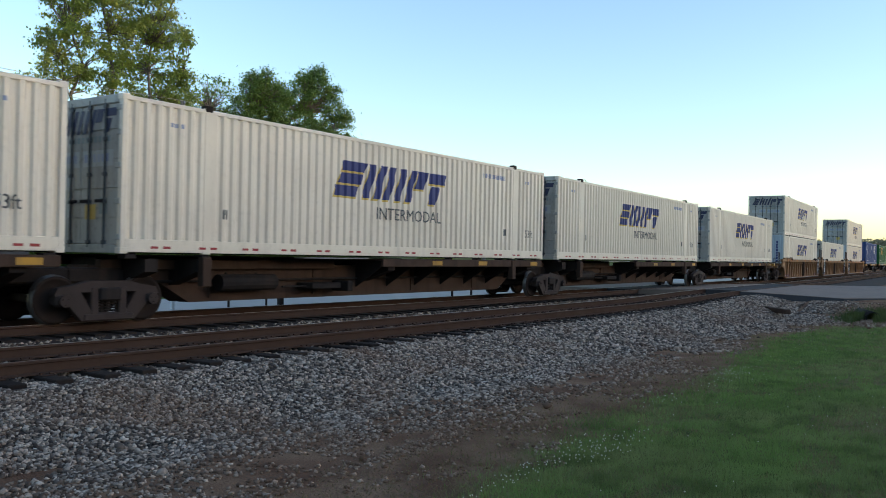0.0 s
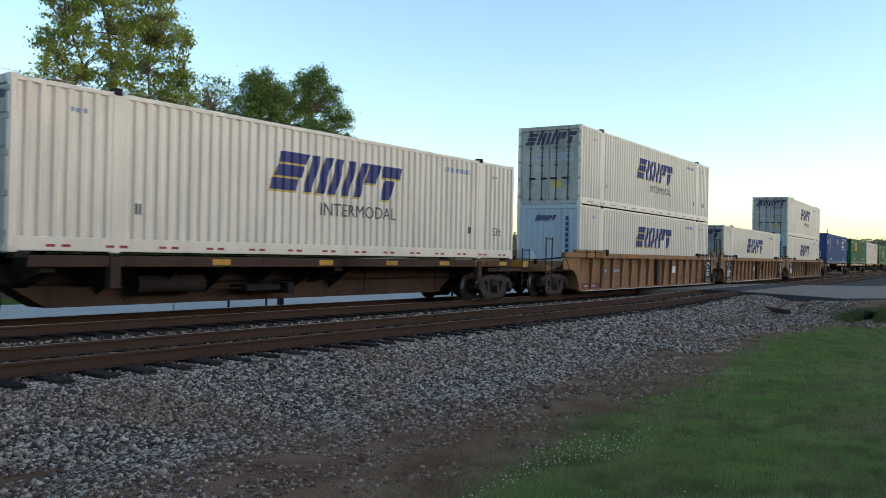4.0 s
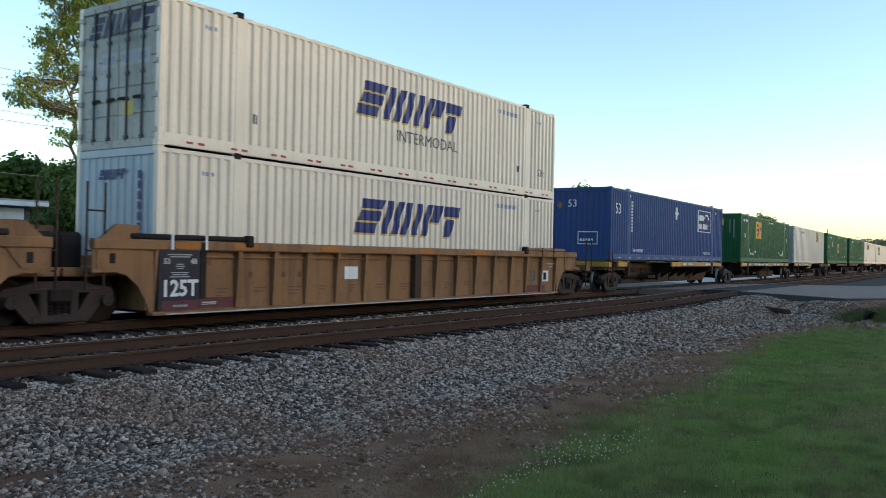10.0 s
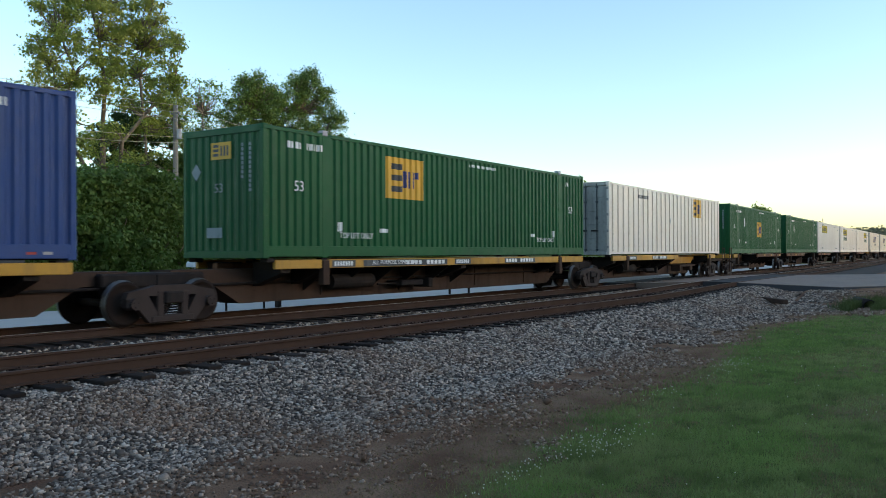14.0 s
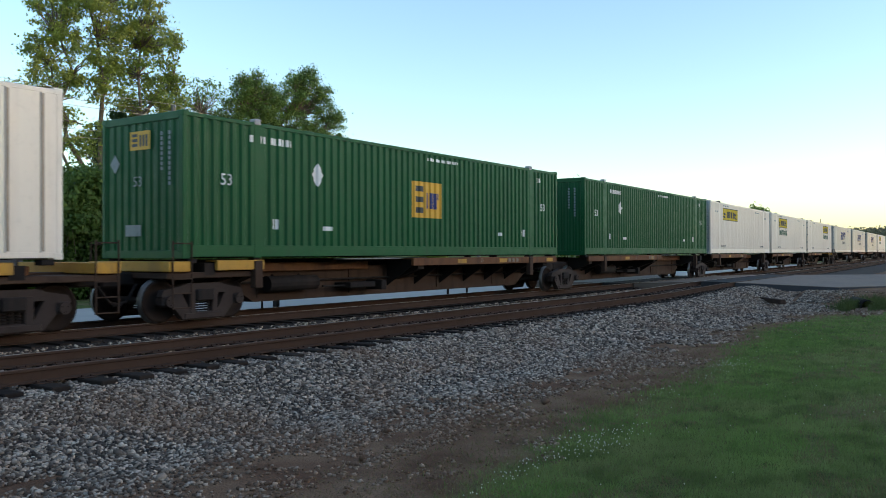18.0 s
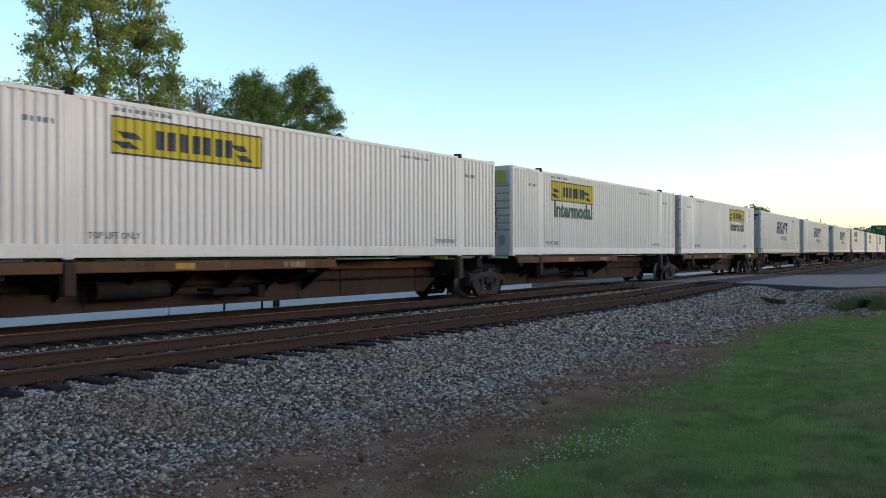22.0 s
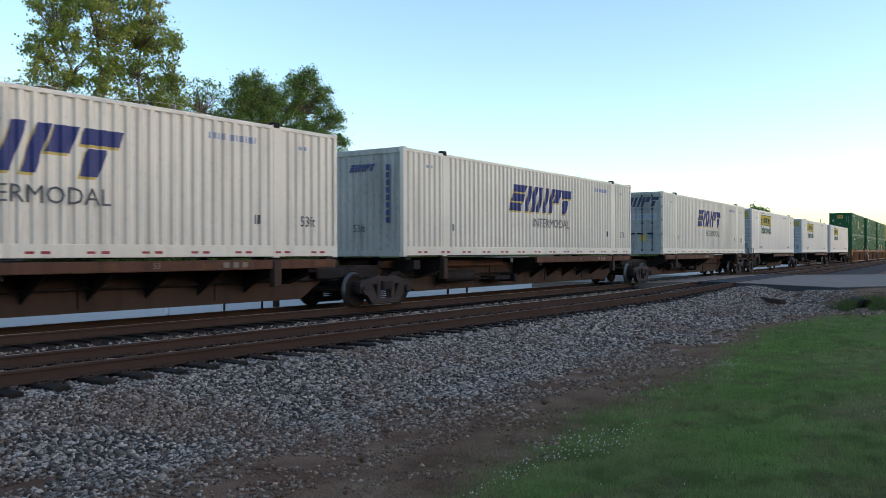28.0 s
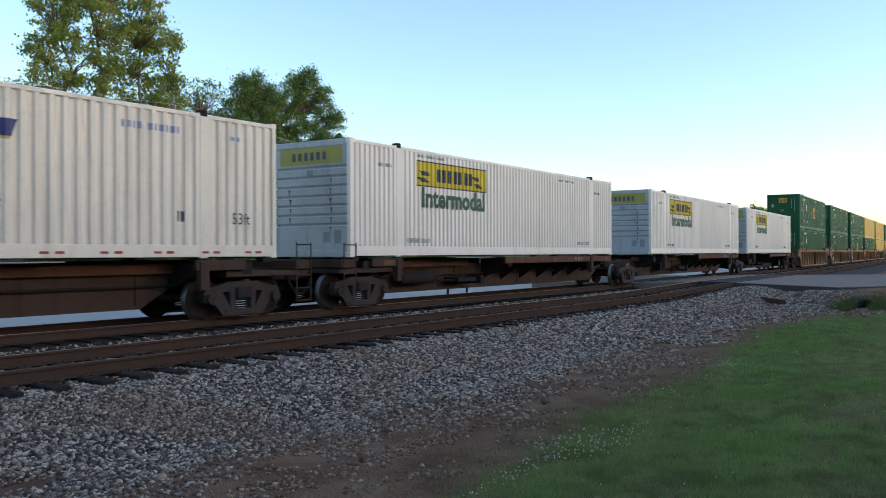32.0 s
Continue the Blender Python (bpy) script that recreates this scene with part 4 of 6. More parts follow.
def side_frame(y):
    """A cast truck side: level top bar, sloping arms down to the spring seat, two open windows, journal ends."""
    sh = Shape()
    a, b = (y - 0.08, y + 0.08)
    top = [(-1.04, 0.52), (-0.98, 0.64), (-0.62, 0.70), (-0.4, 0.76), (0.4, 0.76), (0.62, 0.70), (0.98, 0.64), (1.04, 0.52), (0.94, 0.46), (0.60, 0.56), (-0.60, 0.56), (-0.94, 0.46)]
    sh.prism(top, 1, a, b)
    for sgn in (-1, 1):
        arm = [(sgn * 0.58, 0.62), (sgn * 0.93, 0.50), (sgn * 0.52, 0.05), (sgn * 0.26, 0.08)]
        sh.prism(arm if sgn > 0 else arm[::-1], 1, a, b)
        sh.box(min(sgn * 0.2, sgn * 0.36), max(sgn * 0.2, sgn * 0.36), a - 0.01, b + 0.01, 0.14, 0.66, 0.02)
        sh.box(sgn * 0.875 - 0.14, sgn * 0.875 + 0.14, a - 0.03, b + 0.03, 0.31, 0.55, 0.05)
        sh.tube((sgn * 0.875, y - 0.17, 0.42), (sgn * 0.875, y + 0.17, 0.42), 0.11, n=14)
        for k in range(3):
            ang = k * 2.094 + 0.5
            sh.tube((sgn * 0.875 + 0.06 * math.cos(ang), y - 0.19, 0.42 + 0.06 * math.sin(ang)), (sgn * 0.875 + 0.06 * math.cos(ang), y - 0.16, 0.42 + 0.06 * math.sin(ang)), 0.018, n=6)
    sh.box(-0.5, 0.5, a - 0.02, b + 0.02, 0.04, 0.19, 0.03)
    sh.box(-0.2, 0.2, a - 0.05, b, 0.46, 0.60, 0.02)
    return sh


def truck(parent, x, stuffed=True):
    """A two-axle truck under a car, at x along it."""
    t = part("truck", Shape().box(-0.22, 0.22, -1.15, 1.15, 0.40, 0.64, 0.03), DARK, parent, "grimy two-axle truck")
    t.matrix_basis = pose(x, 0, 0)
    for y in (-1.0, 1.0):
        part("side_frame", fix_normals(side_frame(y).mesh("side_frame")), CAST, t, "brown cast side frame")
        sp = Shape()
        for dx in (-0.13, 0.0, 0.13):
            for k in range(4):
                sp.tube((dx, y, 0.205 + 0.05 * k), (dx, y, 0.235 + 0.05 * k), 0.06, n=8)
        tagged(part("spring_nest", sp, DARK, t), kind="stuff")
    for dx in (-0.875, 0.875):
        WHEELS.append((wheelset(t, dx), x + dx))
    return t


WHEELS = []


def spine_unit(front, back, tone, label, sill="rear", joint=None, lead=None):
    """A skeleton car unit under one container. front and back: (overhang, own truck there?)."""
    car = tagged(new("spine_car"), label, "rail car", "skeleton container cars")
    xf, xb = -front[0], back[0]
    # deep fish-bellied spine
    head = (lead or front[0]) - 2.35 if not front[1] else 5.3
    tail = (joint or back[0]) - 2.35 if not back[1] else 5.3
    out = [(xf + 0.5, 1.02), (xf + 0.5, 0.78), (-head - 0.85, 0.74), (-head, 0.25), (tail, 0.25), (tail + 0.85, 0.74), (xb - 0.5, 0.78), (xb - 0.5, 1.02)]
    spine = part("spine", fix_normals(Shape().prism(out, 1, -0.33, 0.33).mesh("spine")), RUST, car, "deep rusty brown centre beam")
    for x in (-5.2, -2.0, 2.0, 5.2):
        part("rib", Shape().box(x - 0.02, x + 0.02, -0.36, 0.36, 0.33, 1.0, 0.004), RUST, spine)
    for x in (-7.3, -POST_X, 0.0, POST_X, 7.3):
        for side in (-1, 1):
            y0, y1 = sorted((side * 0.33, side * (FACE - 0.02)))
            o = [(side * 0.33, 0.62), (side * 0.33, 1.16), (side * (FACE - 0.09), 1.16), (side * (FACE - 0.09), 0.92)]
            part("cross_arm", fix_normals(Shape().prism(o, 0, x - 0.14, x + 0.14).mesh("cross_arm")), DARK, car)
    for side in (-1, 1):
        rear = sill == "rear" if side < 0 else sill != "rear"
        spans = [(-0.47, POST_X - 0.11, tone[1]), (POST_X + 0.11, 7.98, tone[0])] if rear or sill == "both" else []
        spans += [(-7.7, -POST_X - 0.11, tone[0]), (-POST_X + 0.11, 0.74, tone[1])] if not rear or sill == "both" else []
        if rear and front[1]:
            spans.append((-7.2, -5.9, tone[2]))
        if not rear and back[1]:
            spans.append((5.9, 7.2, tone[2]))
        flange = (-7.9, -1.4) if rear else (1.4, 7.9)
        part("top_flange", Shape().box(*flange, *sorted((side * 0.33, side * 0.5)), 0.94, 1.14, 0.012), tone[1] if tone[1] != YELLOW else OCHRE, car)
        for a, b, m in spans:
            # plate added to keep sky light out of the recess under long sills
            if b - a > 4:
                part("deck_plate", Shape().box(a, b, *sorted((side * 0.30, side * (FACE - 0.085))), 1.165, 1.195, 0.004), RUST, car)
            y0, y1 = sorted((side * (FACE - 0.08), side * (FACE + 0.01)))
            bar = Shape().box(a, b, y0, y1, 1.01, 1.215, 0.012).box(a, b, *sorted((side * (FACE - 0.35), side * (FACE - 0.08))), 1.185, 1.215, 0.008)
            ob = part("side_sill", bar, m, car, "scuffed side sill")
            if m != YELLOW:
                for xc in (-7.4, -6.5, -3.65, -0.55, 1.92, 4.28, 7.44):
                    if not a + 0.3 < xc < b - 0.3:
                        continue
                    part("yellow_patch", Shape().box(xc - 0.23, xc + 0.23, *sorted((side * (FACE + 0.008), side * (FACE + 0.016))), 1.05, 1.17), YELLOW if tone[2] == YELLOW else OCHRE, ob, "worn paint patch")
            elif b - a > 4:
                for p0, p1, n in ((b - 4.9, b - 3.05, 10), (b - 1.15, b - 0.1, 7)) if rear else ((b - 3.75, b - 1.75, 10), (b - 6.6, b - 5.75, 7)):
                    part("number_plate", Shape().box(p0, p1, *sorted((side * (FACE + 0.008), side * (FACE + 0.016))), 1.03, 1.19), INK, ob, "dark number plate")
                    nb, w = Shape(), (p1 - p0 - 0.16) / n
                    for k in range(n):
                        if n == 7 or k != 4:
                            nb.box(p0 + 0.08 + k * w, p0 + 0.08 + (k + 0.68) * w, *sorted((side * (FACE + 0.014), side * (FACE + 0.02))), 1.06, 1.165)
                    tagged(part("number_mark", nb, PALEMARK, ob), kind="stuff")
        if side < 0 and tone[1] in (OCHRE, RUST, REDRUST) and tone[2] != YELLOW or tone[1] == OCHRE and side < 0:
            xm = 3.0 if rear else -2.6
            lettering("length_mark", "53", 0.17, DULLMARK, car, pose(xm, -FACE - 0.018, 1.115, 90, 0, 0))
            tagged(part("number_mark", Shape().box(xm + 1.6, xm + 1.75, -FACE - 0.02, -FACE - 0.008, 1.06, 1.17).box(xm + 1.85, xm + 2.0, -FACE - 0.02, -FACE - 0.008, 1.06, 1.17).box(xm + 2.1, xm + 2.25, -FACE - 0.02, -FACE - 0.008, 1.06, 1.17), DULLMARK, car), kind="stuff")
        for k in range(6):
            x = -0.38 + k * 1.28 if rear else 0.6 - k * 1.28
            o = [(side * 0.33, 0.46), (side * 0.33, 1.16), (side * (FACE - 0.08), 1.16), (side * (FACE - 0.08), 1.03)]
            part("bracket", fix_normals(Shape().prism(o, 0, x - 0.02, x + 0.02).mesh("bracket")), DARK, car)
        for x in (-POST_X, POST_X):
            part("stand_post", Shape().box(x - 0.11, x + 0.11, *sorted((side * (FACE - 0.12), side * (FACE + 0.05))), 0.62, 1.2, 0.015), RUST, car)
            part("locking_cone", Shape().box(x - 0.1, x + 0.1, *sorted((side * (FACE - 0.2), side * (FACE - 0.02))), 1.19, SPINE_Z - 0.004, 0.015), DARK, car)
        for x in (-7.8, 7.8):
            part("locking_cone", Shape().box(x - 0.12, x + 0.12, *sorted((side * (FACE - 0.25), side * (FACE - 0.02))), 1.16, SPINE_Z - 0.004, 0.015), DARK, car)
        part("walkway", Shape().box(*((-3.2, -0.9) if rear else (0.9, 3.2)), *sorted((side * (FACE - 0.42), side * (FACE - 0.1))), 1.2, 1.225, 0.006), GALV, car)
    # air tank and brake rigging below the beam
    part("air_tank", Shape().tube((-5.2, -0.62, 0.66), (-3.6, -0.62, 0.66), 0.18, n=14), DARK, car)
    part("brake_pipe", Shape().tube((xf + 0.6, -0.42, 0.70), (xb - 0.6, -0.42, 0.70), 0.03, n=6), DARK, car)
    part("brake_rigging", Shape().box(-2.6, -1.6, -0.9, -0.36, 0.48, 0.62, 0.02).tube((-3.4, -0.7, 0.55), (-1.0, -0.7, 0.52), 0.025).box(-1.4, -1.2, -0.95, -0.4, 0.4, 0.66, 0.02), DARK, car)
    for own, x, sgn in ((front[1], xf, -1), (back[1], xb, 1)):
        if own:
            part("end_platform", Shape().box(*sorted((x, x - sgn * 2.4)), -1.2, 1.2, 0.86, 0.98, 0.015), RUST, car, "rusty end platform")
            part("end_sill", Shape().box(*sorted((x + sgn * 0.02, x - sgn * 0.5)), -FACE, FACE, 1.0, 1.2, 0.012), tone[2], car)
            part("coupler", Shape().box(*sorted((x - sgn * 0.6, x + sgn * 0.45)), -0.13, 0.13, 0.72, 0.98, 0.03).box(*sorted((x + sgn * 0.3, x + sgn * 0.62)), -0.22, 0.22, 0.68, 1.02, 0.05), DARK, car)
            for side in (-1, 1):
                lad = Shape()
                for dx in (0.05, 0.5):
                    lad.tube((x - sgn * dx, side * (FACE + 0.02), 0.28), (x - sgn * dx, side * (FACE + 0.02), 1.6), 0.018, n=6)
                for z in (0.30, 0.58, 0.86, 1.55):
                    lad.tube((x - sgn * 0.05, side * (FACE + 0.02), z), (x - sgn * 0.5, side * (FACE + 0.02), z), 0.014, n=6)
                part("ladder", lad, RUST, car, "steel step ladder")
            part("air_hose", Shape().tube((x + sgn * 0.1, -0.4, 0.75), (x + sgn * 0.35, -0.42, 0.42), 0.03).tube((x + sgn * 0.35, -0.42, 0.42), (x + sgn * 0.62, -0.4, 0.36), 0.03), DARK, car)
            truck(car, x - sgn * (1.0 if sgn < 0 else 1.85))
        else:
            part("articulation", Shape().box(*sorted((x - sgn * 1.2, x + sgn * 0.02)), -0.55, 0.55, 0.70, 0.98, 0.04), DARK, car)
            if sgn > 0:
                truck(car, joint if joint else x)
    if sill == "front" and tone[1] == YELLOW:
        part("bolster_plate", fix_normals(Shape().prism([(1.3, 1.1), (1.9, 0.78), (5.2, 0.78), (5.7, 1.1)], 1, -0.56, -0.5).mesh("bolster_plate")), YELLOW, car, "worn yellow bolster plate")
        part("brake_beam", Shape().box(2.1, 4.7, -0.95, -0.82, 0.62, 0.72, 0.012).box(2.1, 2.25, -0.95, -0.5, 0.4, 0.72, 0.012).box(3.7, 4.1, -0.98, -0.6, 0.42, 0.66, 0.03), RUST, car, "rusty brake beam and cylinder")
    if sill == "both" and tone[1] == YELLOW:
        part("name_plate", Shape().box(-4.7, -2.2, -FACE - 0.016, -FACE - 0.008, 1.03, 1.19), INK, car, "dark plate with pale words")
        lettering("lettering", "ALL PURPOSE SPINE CAR", 0.15, PALEMARK, car, pose(-3.45, -FACE - 0.02, 1.12, 90, 0, 0), "", 1.1)
    hose = Shape()
    for a, b in (((-4.9, 0.86), (-4.45, 0.5)), ((-4.45, 0.5), (-4.15, 0.72)), ((-4.15, 0.72), (-4.0, 0.86))):
        hose.tube((a[0], -0.5, a[1]), (b[0], -0.5, b[1]), 0.03, n=6)
    part("slack_hose", hose, DARK, car, "dark drooping brake hose")
    return car


def well_unit(front, back, label, mark):
    """A well car unit: mustard plate sides with posts between deep chords, a well between its end platforms."""
    car = tagged(new("well_car"), label, "rail car", "well cars")
    xf, xb = -front[0], back[0]
    yo = FACE + 0.16
    for side in (-1, 1):
        s0 = lambda a, b: sorted((side * a, side * b))
        part("side_plate", Shape().box(-8.15, 8.15, *s0(yo - 0.17, yo - 0.15), 0.16, 1.36, 0.004), TAN, car, "stained mustard side plate")
        part("ledge", Shape().box(-8.1, 8.1, *s0(yo - 0.15, yo - 0.09), 1.19, 1.22, 0.006), TAN, car)
        part("top_chord", Shape().box(-min(9.6, front[0] - 0.35), min(9.6, back[0] - 0.35), *s0(yo - 0.16, yo + 0.015), 1.33, 1.52, 0.02), TAN, car, "mustard top chord")
        part("bottom_chord", Shape().box(-8.2, 8.2, *s0(yo - 0.2, yo + 0.012), 0.11, 0.185, 0.012), TAN, car)
        part("reflective_edge", Shape().box(-7.9, 7.9, *s0(yo + 0.006, yo + 0.018), 0.118, 0.142), GALV, car, "pale scuffed lower edge")
        for i in range(17):
            x = -8.1 + i * 1.0125
            o = [(x - 0.05, yo), (x + 0.05, yo), (x + 0.05, yo - 0.06), (x - 0.05, yo - 0.06)]
            post = Shape()
            post.add([(x - 0.055, side * yo, 1.34), (x + 0.055, side * yo, 1.34), (x + 0.055, side * (yo - 0.152), 1.34), (x - 0.055, side * (yo - 0.152), 1.34), (x - 0.03, side * (yo - 0.09), 0.18), (x + 0.03, side * (yo - 0.09), 0.18), (x + 0.03, side * (yo - 0.152), 0.18), (x - 0.03, side * (yo - 0.152), 0.18)],
                     [(0, 1, 5, 4), (1, 2, 6, 5), (3, 0, 4, 7), (0, 3, 2, 1), (4, 5, 6, 7)])
            part("side_post", post, TAN, car)
        for x in (-POST_X, POST_X):
            out = -1 if x < 0 else 1
            a, b = sorted((x - out * 0.15, x + out * 2.6))
            dark_end = not ((mark == "front" and out < 0) or (mark == "rear" and out > 0))
            part("corner_guide", Shape().box(a, b, *s0(yo - 0.15, yo + 0.02), 1.525, 1.63, 0.03), DARK if dark_end else TAN, car, "scuffed corner guide rail")
            a, b = sorted((x - out * 0.32, x - out * 0.12))
            part("guide_hook", Shape().box(a, b, *s0(yo - 0.1, yo + 0.07), 1.42, 1.66, 0.03), DARK, car, "dark steel hook")
            for k in (0.9, 1.7):
                part("guide_band", Shape().box(x + out * k - 0.03, x + out * k + 0.03, *s0(yo - 0.1, yo + 0.026), 1.34, 1.636, 0.006), PALEMARK if dark_end else DARK, car)
        for xp in (-7.4, -5.95, -3.4, 0.4, 3.1):
            part("orange_patch", Shape().box(xp - 0.32, xp + 0.32, *s0(yo + 0.012, yo + 0.02), 1.37, 1.49), PATCH, car, "orange paint patch")
        # end bolsters curve down over the trucks
        for sgn, ext in ((-1, min(9.6, front[0] - 0.35)), (1, min(9.6, back[0] - 0.35))):
            o = [(sgn * 8.15, 0.16), (sgn * 8.15, 1.36), (sgn * ext, 1.36), (sgn * ext, 0.92), (sgn * 8.95, 0.92), (sgn * 8.72, 0.86), (sgn * 8.5, 0.68), (sgn * 8.33, 0.42), (sgn * 8.22, 0.16)]
            part("end_gusset", fix_normals(Shape().prism(o, 1, *s0(yo - 0.075, yo - 0.05)).mesh("end_gusset")), TAN, car)
    part("well_floor", Shape().box(-8.1, 8.1, -FACE, FACE, 0.14, 0.2, 0.01), RUST, car)
    for x in (-7.7, 0.0, 7.7):
        part("support_pad", Shape().box(x - 0.25, x + 0.25, -FACE, FACE, 0.2, WELL_Z - 0.006, 0.02), DARK, car)
    for x in (-8.225, 8.225):
        part("end_wall", Shape().box(x - 0.075, x + 0.075, -FACE - 0.08, FACE + 0.08, 0.2, 1.2, 0.02), TAN, car)
    y = -yo - 0.004
    if mark != "front":
        part("notice_panel", Shape().box(-8.08, -7.12, y + 0.0, y + 0.03, 0.20, 1.33, 0.003), NOTICE, car, "black stencilled notice panel")
        lettering("load_mark", "125T", 0.43, PALEMARK, car, pose(-7.6, y - 0.006, 0.60, 90, 0, 0), "", 0.95, 0.028)
        part("maroon_patch", Shape().box(-8.0, -7.15, y - 0.006, y - 0.001, 0.2, 0.38), MAROON, car)
        part("patch_mark", Shape().box(-7.75, -7.42, y - 0.01, y - 0.005, 0.26, 0.30), FAINT, car)
        painted_marks = Shape()
        for k, (w, z) in enumerate(((0.56, 1.24), (0.46, 1.20), (0.16, 1.06), (0.20, 1.02), (0.14, 0.98), (0.4, 0.90), (0.34, 0.86), (0.46, 0.82))):
            painted_marks.box(-7.6 - w / 2, -7.6 + w / 2, y - 0.004, y - 0.001, z, z + 0.018)
        lettering("length_mark", "53", 0.15, FIELD, car, pose(-7.9, y - 0.006, 1.12, 90, 0, 0), "", 1.0, 0.03)
        lettering("length_mark", "48", 0.15, FIELD, car, pose(-7.28, y - 0.006, 1.12, 90, 0, 0), "", 1.0, 0.03)
        part("panel_post", Shape().box(-7.13, -6.98, y - 0.02, y + 0.14, 0.4, 1.5, 0.012), DARK, car, "black post beside the notice")
        tagged(part("stencil_mark", painted_marks, FIELD, car), kind="stuff")
        lettering("length_mark", "48", 0.16, GRIME, car, pose(-6.8, -yo + 0.146, 1.1, 90, 0, 0))
    lettering("length_mark", "53", 0.46, INK, car, pose(6.6, -yo + 0.14, 0.7, 90, 0, 0), "", 1.0, 0.03)
    part("wide_post", Shape().box(-0.06, 0.22, -yo - 0.004, -yo + 0.15, 0.19, 1.33, 0.01), RUST, car, "dark brown wide post")
    pm = Shape()
    if mark != "rear":
        for a in (7.22, 7.84):
            pm.box(a, a + 0.09, y - 0.004, y - 0.001, 1.08, 1.15)
        part("panel_post", Shape().box(8.0, 8.14, y - 0.02, y + 0.14, 0.3, 1.5, 0.012), DARK, car, "black post beside the notice")
        part("maroon_patch", Shape().box(7.17, 7.98, y - 0.006, y - 0.001, 0.22, 0.4), MAROON, car)
        part("patch_mark", Shape().box(7.42, 7.74, y - 0.01, y - 0.005, 0.28, 0.32), FAINT, car)
        part("notice_panel", Shape().box(7.15, 8.0, y, y + 0.03, 0.22, 1.30, 0.003), NOTICE, car, "black stencilled notice panel")
    else:
        part("notice_panel", Shape().box(7.3, 7.72, -yo + 0.138, -yo + 0.149, 0.52, 0.88, 0.003), PALEMARK, car, "white framed notice")
        part("notice_face", Shape().box(7.36, 7.56, -yo + 0.13, -yo + 0.14, 0.58, 0.82, 0.003), DARK, car)
    for w, z in ((0.5, 1.2), (0.4, 1.16), (0.18, 1.02), (0.2, 0.98), (0.16, 0.94), (0.46, 0.86), (0.5, 0.82), (0.3, 0.78), (0.56, 0.7), (0.46, 0.66), (0.5, 0.58), (0.3, 0.54)) if mark != "rear" else ((0.5, 1.1), (0.3, 1.0)):
        pm.box(7.6 - w / 2, 7.6 + w / 2, y - 0.004, y - 0.001, z, z + 0.018)
    tagged(part("stencil_mark", pm, PALEMARK, car), kind="stuff")
    for x0, x1 in ((-7.8, -5.98), (6.03, 7.47)):
        part("maroon_patch", Shape().box(x0, x1, -yo + 0.136, -yo + 0.149, 0.2, 0.41), MAROON, car, "maroon patch")
    for x0 in (-7.68, -6.95):
        part("patch_mark", Shape().box(x0, x0 + 0.36, -yo + 0.128, -yo + 0.135, 0.30, 0.325).box(x0, x0 + 0.36, -yo + 0.128, -yo + 0.135, 0.27, 0.285), FIELD, car)
    for k in range(14):
        # small worn stencils in the panels
        x0 = -7.6 + 1.0125 * k
        w = 0.22 + 0.07 * ((k * 5) % 4)
        st = Shape()
        for row in range(2 + k % 2):
            st.box(x0, x0 + w * (1.0 - 0.2 * row), -yo + 0.1465, -yo + 0.1495, 0.56 - 0.07 * row, 0.59 - 0.07 * row)
        tagged(part("stencil_mark", st, GRIME, car, "worn dark stencil lines"), kind="stuff")
    for a, b in ((-5.75, -5.4), (-4.95, -4.2)) if mark == "front" else ():
        part("number_plate", Shape().box(a, b, -yo + 0.140, -yo + 0.149, 0.76, 0.94), INK, car, "dark number plate with pale bars")
    nb = Shape()
    for i in range(10):
        x = -5.72 + i * 0.16
        if not -5.42 < x < -4.95 and (mark == "front" or i % 3 == 0):
            nb.box(x, x + 0.09, -yo + 0.134, -yo + 0.141, 0.79, 0.91)
    tagged(part("stencil_mark", nb, (FIELD if mark == "front" else GRIME), car), kind="stuff")
    tag = {"front": 2.34, "middle": -0.72, "rear": -2.7}[mark]
    part("paper_tag", Shape().box(tag, tag + 0.48, -yo + 0.140, -yo + 0.149, 0.72, 1.02), PALEMARK, car)
    if mark == "middle":
        red = Shape()
        for x0, x1, z0, z1 in ((3.4, 3.98, 0.98, 1.14), (4.12, 4.9, 0.98, 1.14), (3.62, 3.8, 0.45, 0.9), (4.3, 4.5, 0.45, 0.9), (5.15, 5.35, 0.45, 1.14), (5.5, 5.7, 0.45, 1.14)):
            red.box(x0, x1, -yo + 0.140, -yo + 0.149, z0, z1)
        tagged(part("owner_mark", red, FADED, car, "faded red bars"), kind="stuff")
        hose = Shape()
        for a, b in (((0.95, 1.18), (1.25, 0.82)), ((1.25, 0.82), (1.45, 0.78)), ((1.45, 0.78), (1.85, 1.2))):
            hose.tube((a[0], -yo + 0.1, a[1]), (b[0], -yo + 0.1, b[1]), 0.025, n=6)
        part("hanging_strap", hose, DARK, car, "dark hanging strap")
    for own, x, sgn in ((front[1], xf, -1), (back[1], xb, 1)):
        part("end_platform", Shape().box(*sorted((x, sgn * 8.25)), -1.1, 1.1, 0.84, 1.0, 0.02), TAN, car, "mustard end platform")
        if own:
            part("draft_sill", Shape().box(*sorted((sgn * 8.3, x + sgn * 0.1)), -0.3, 0.3, 0.66, 0.92, 0.03), DARK, car)
            part("coupler", Shape().box(*sorted((x, x + sgn * 0.5)), -0.13, 0.13, 0.72, 0.98, 0.03).box(*sorted((x + sgn * 0.3, x + sgn * 0.62)), -0.22, 0.22, 0.68, 1.02, 0.05), DARK, car)
            part("end_beam", Shape().box(*sorted((x, x - sgn * 0.35)), -FACE - 0.05, FACE + 0.05, 0.86, 1.08, 0.02), TAN, car)
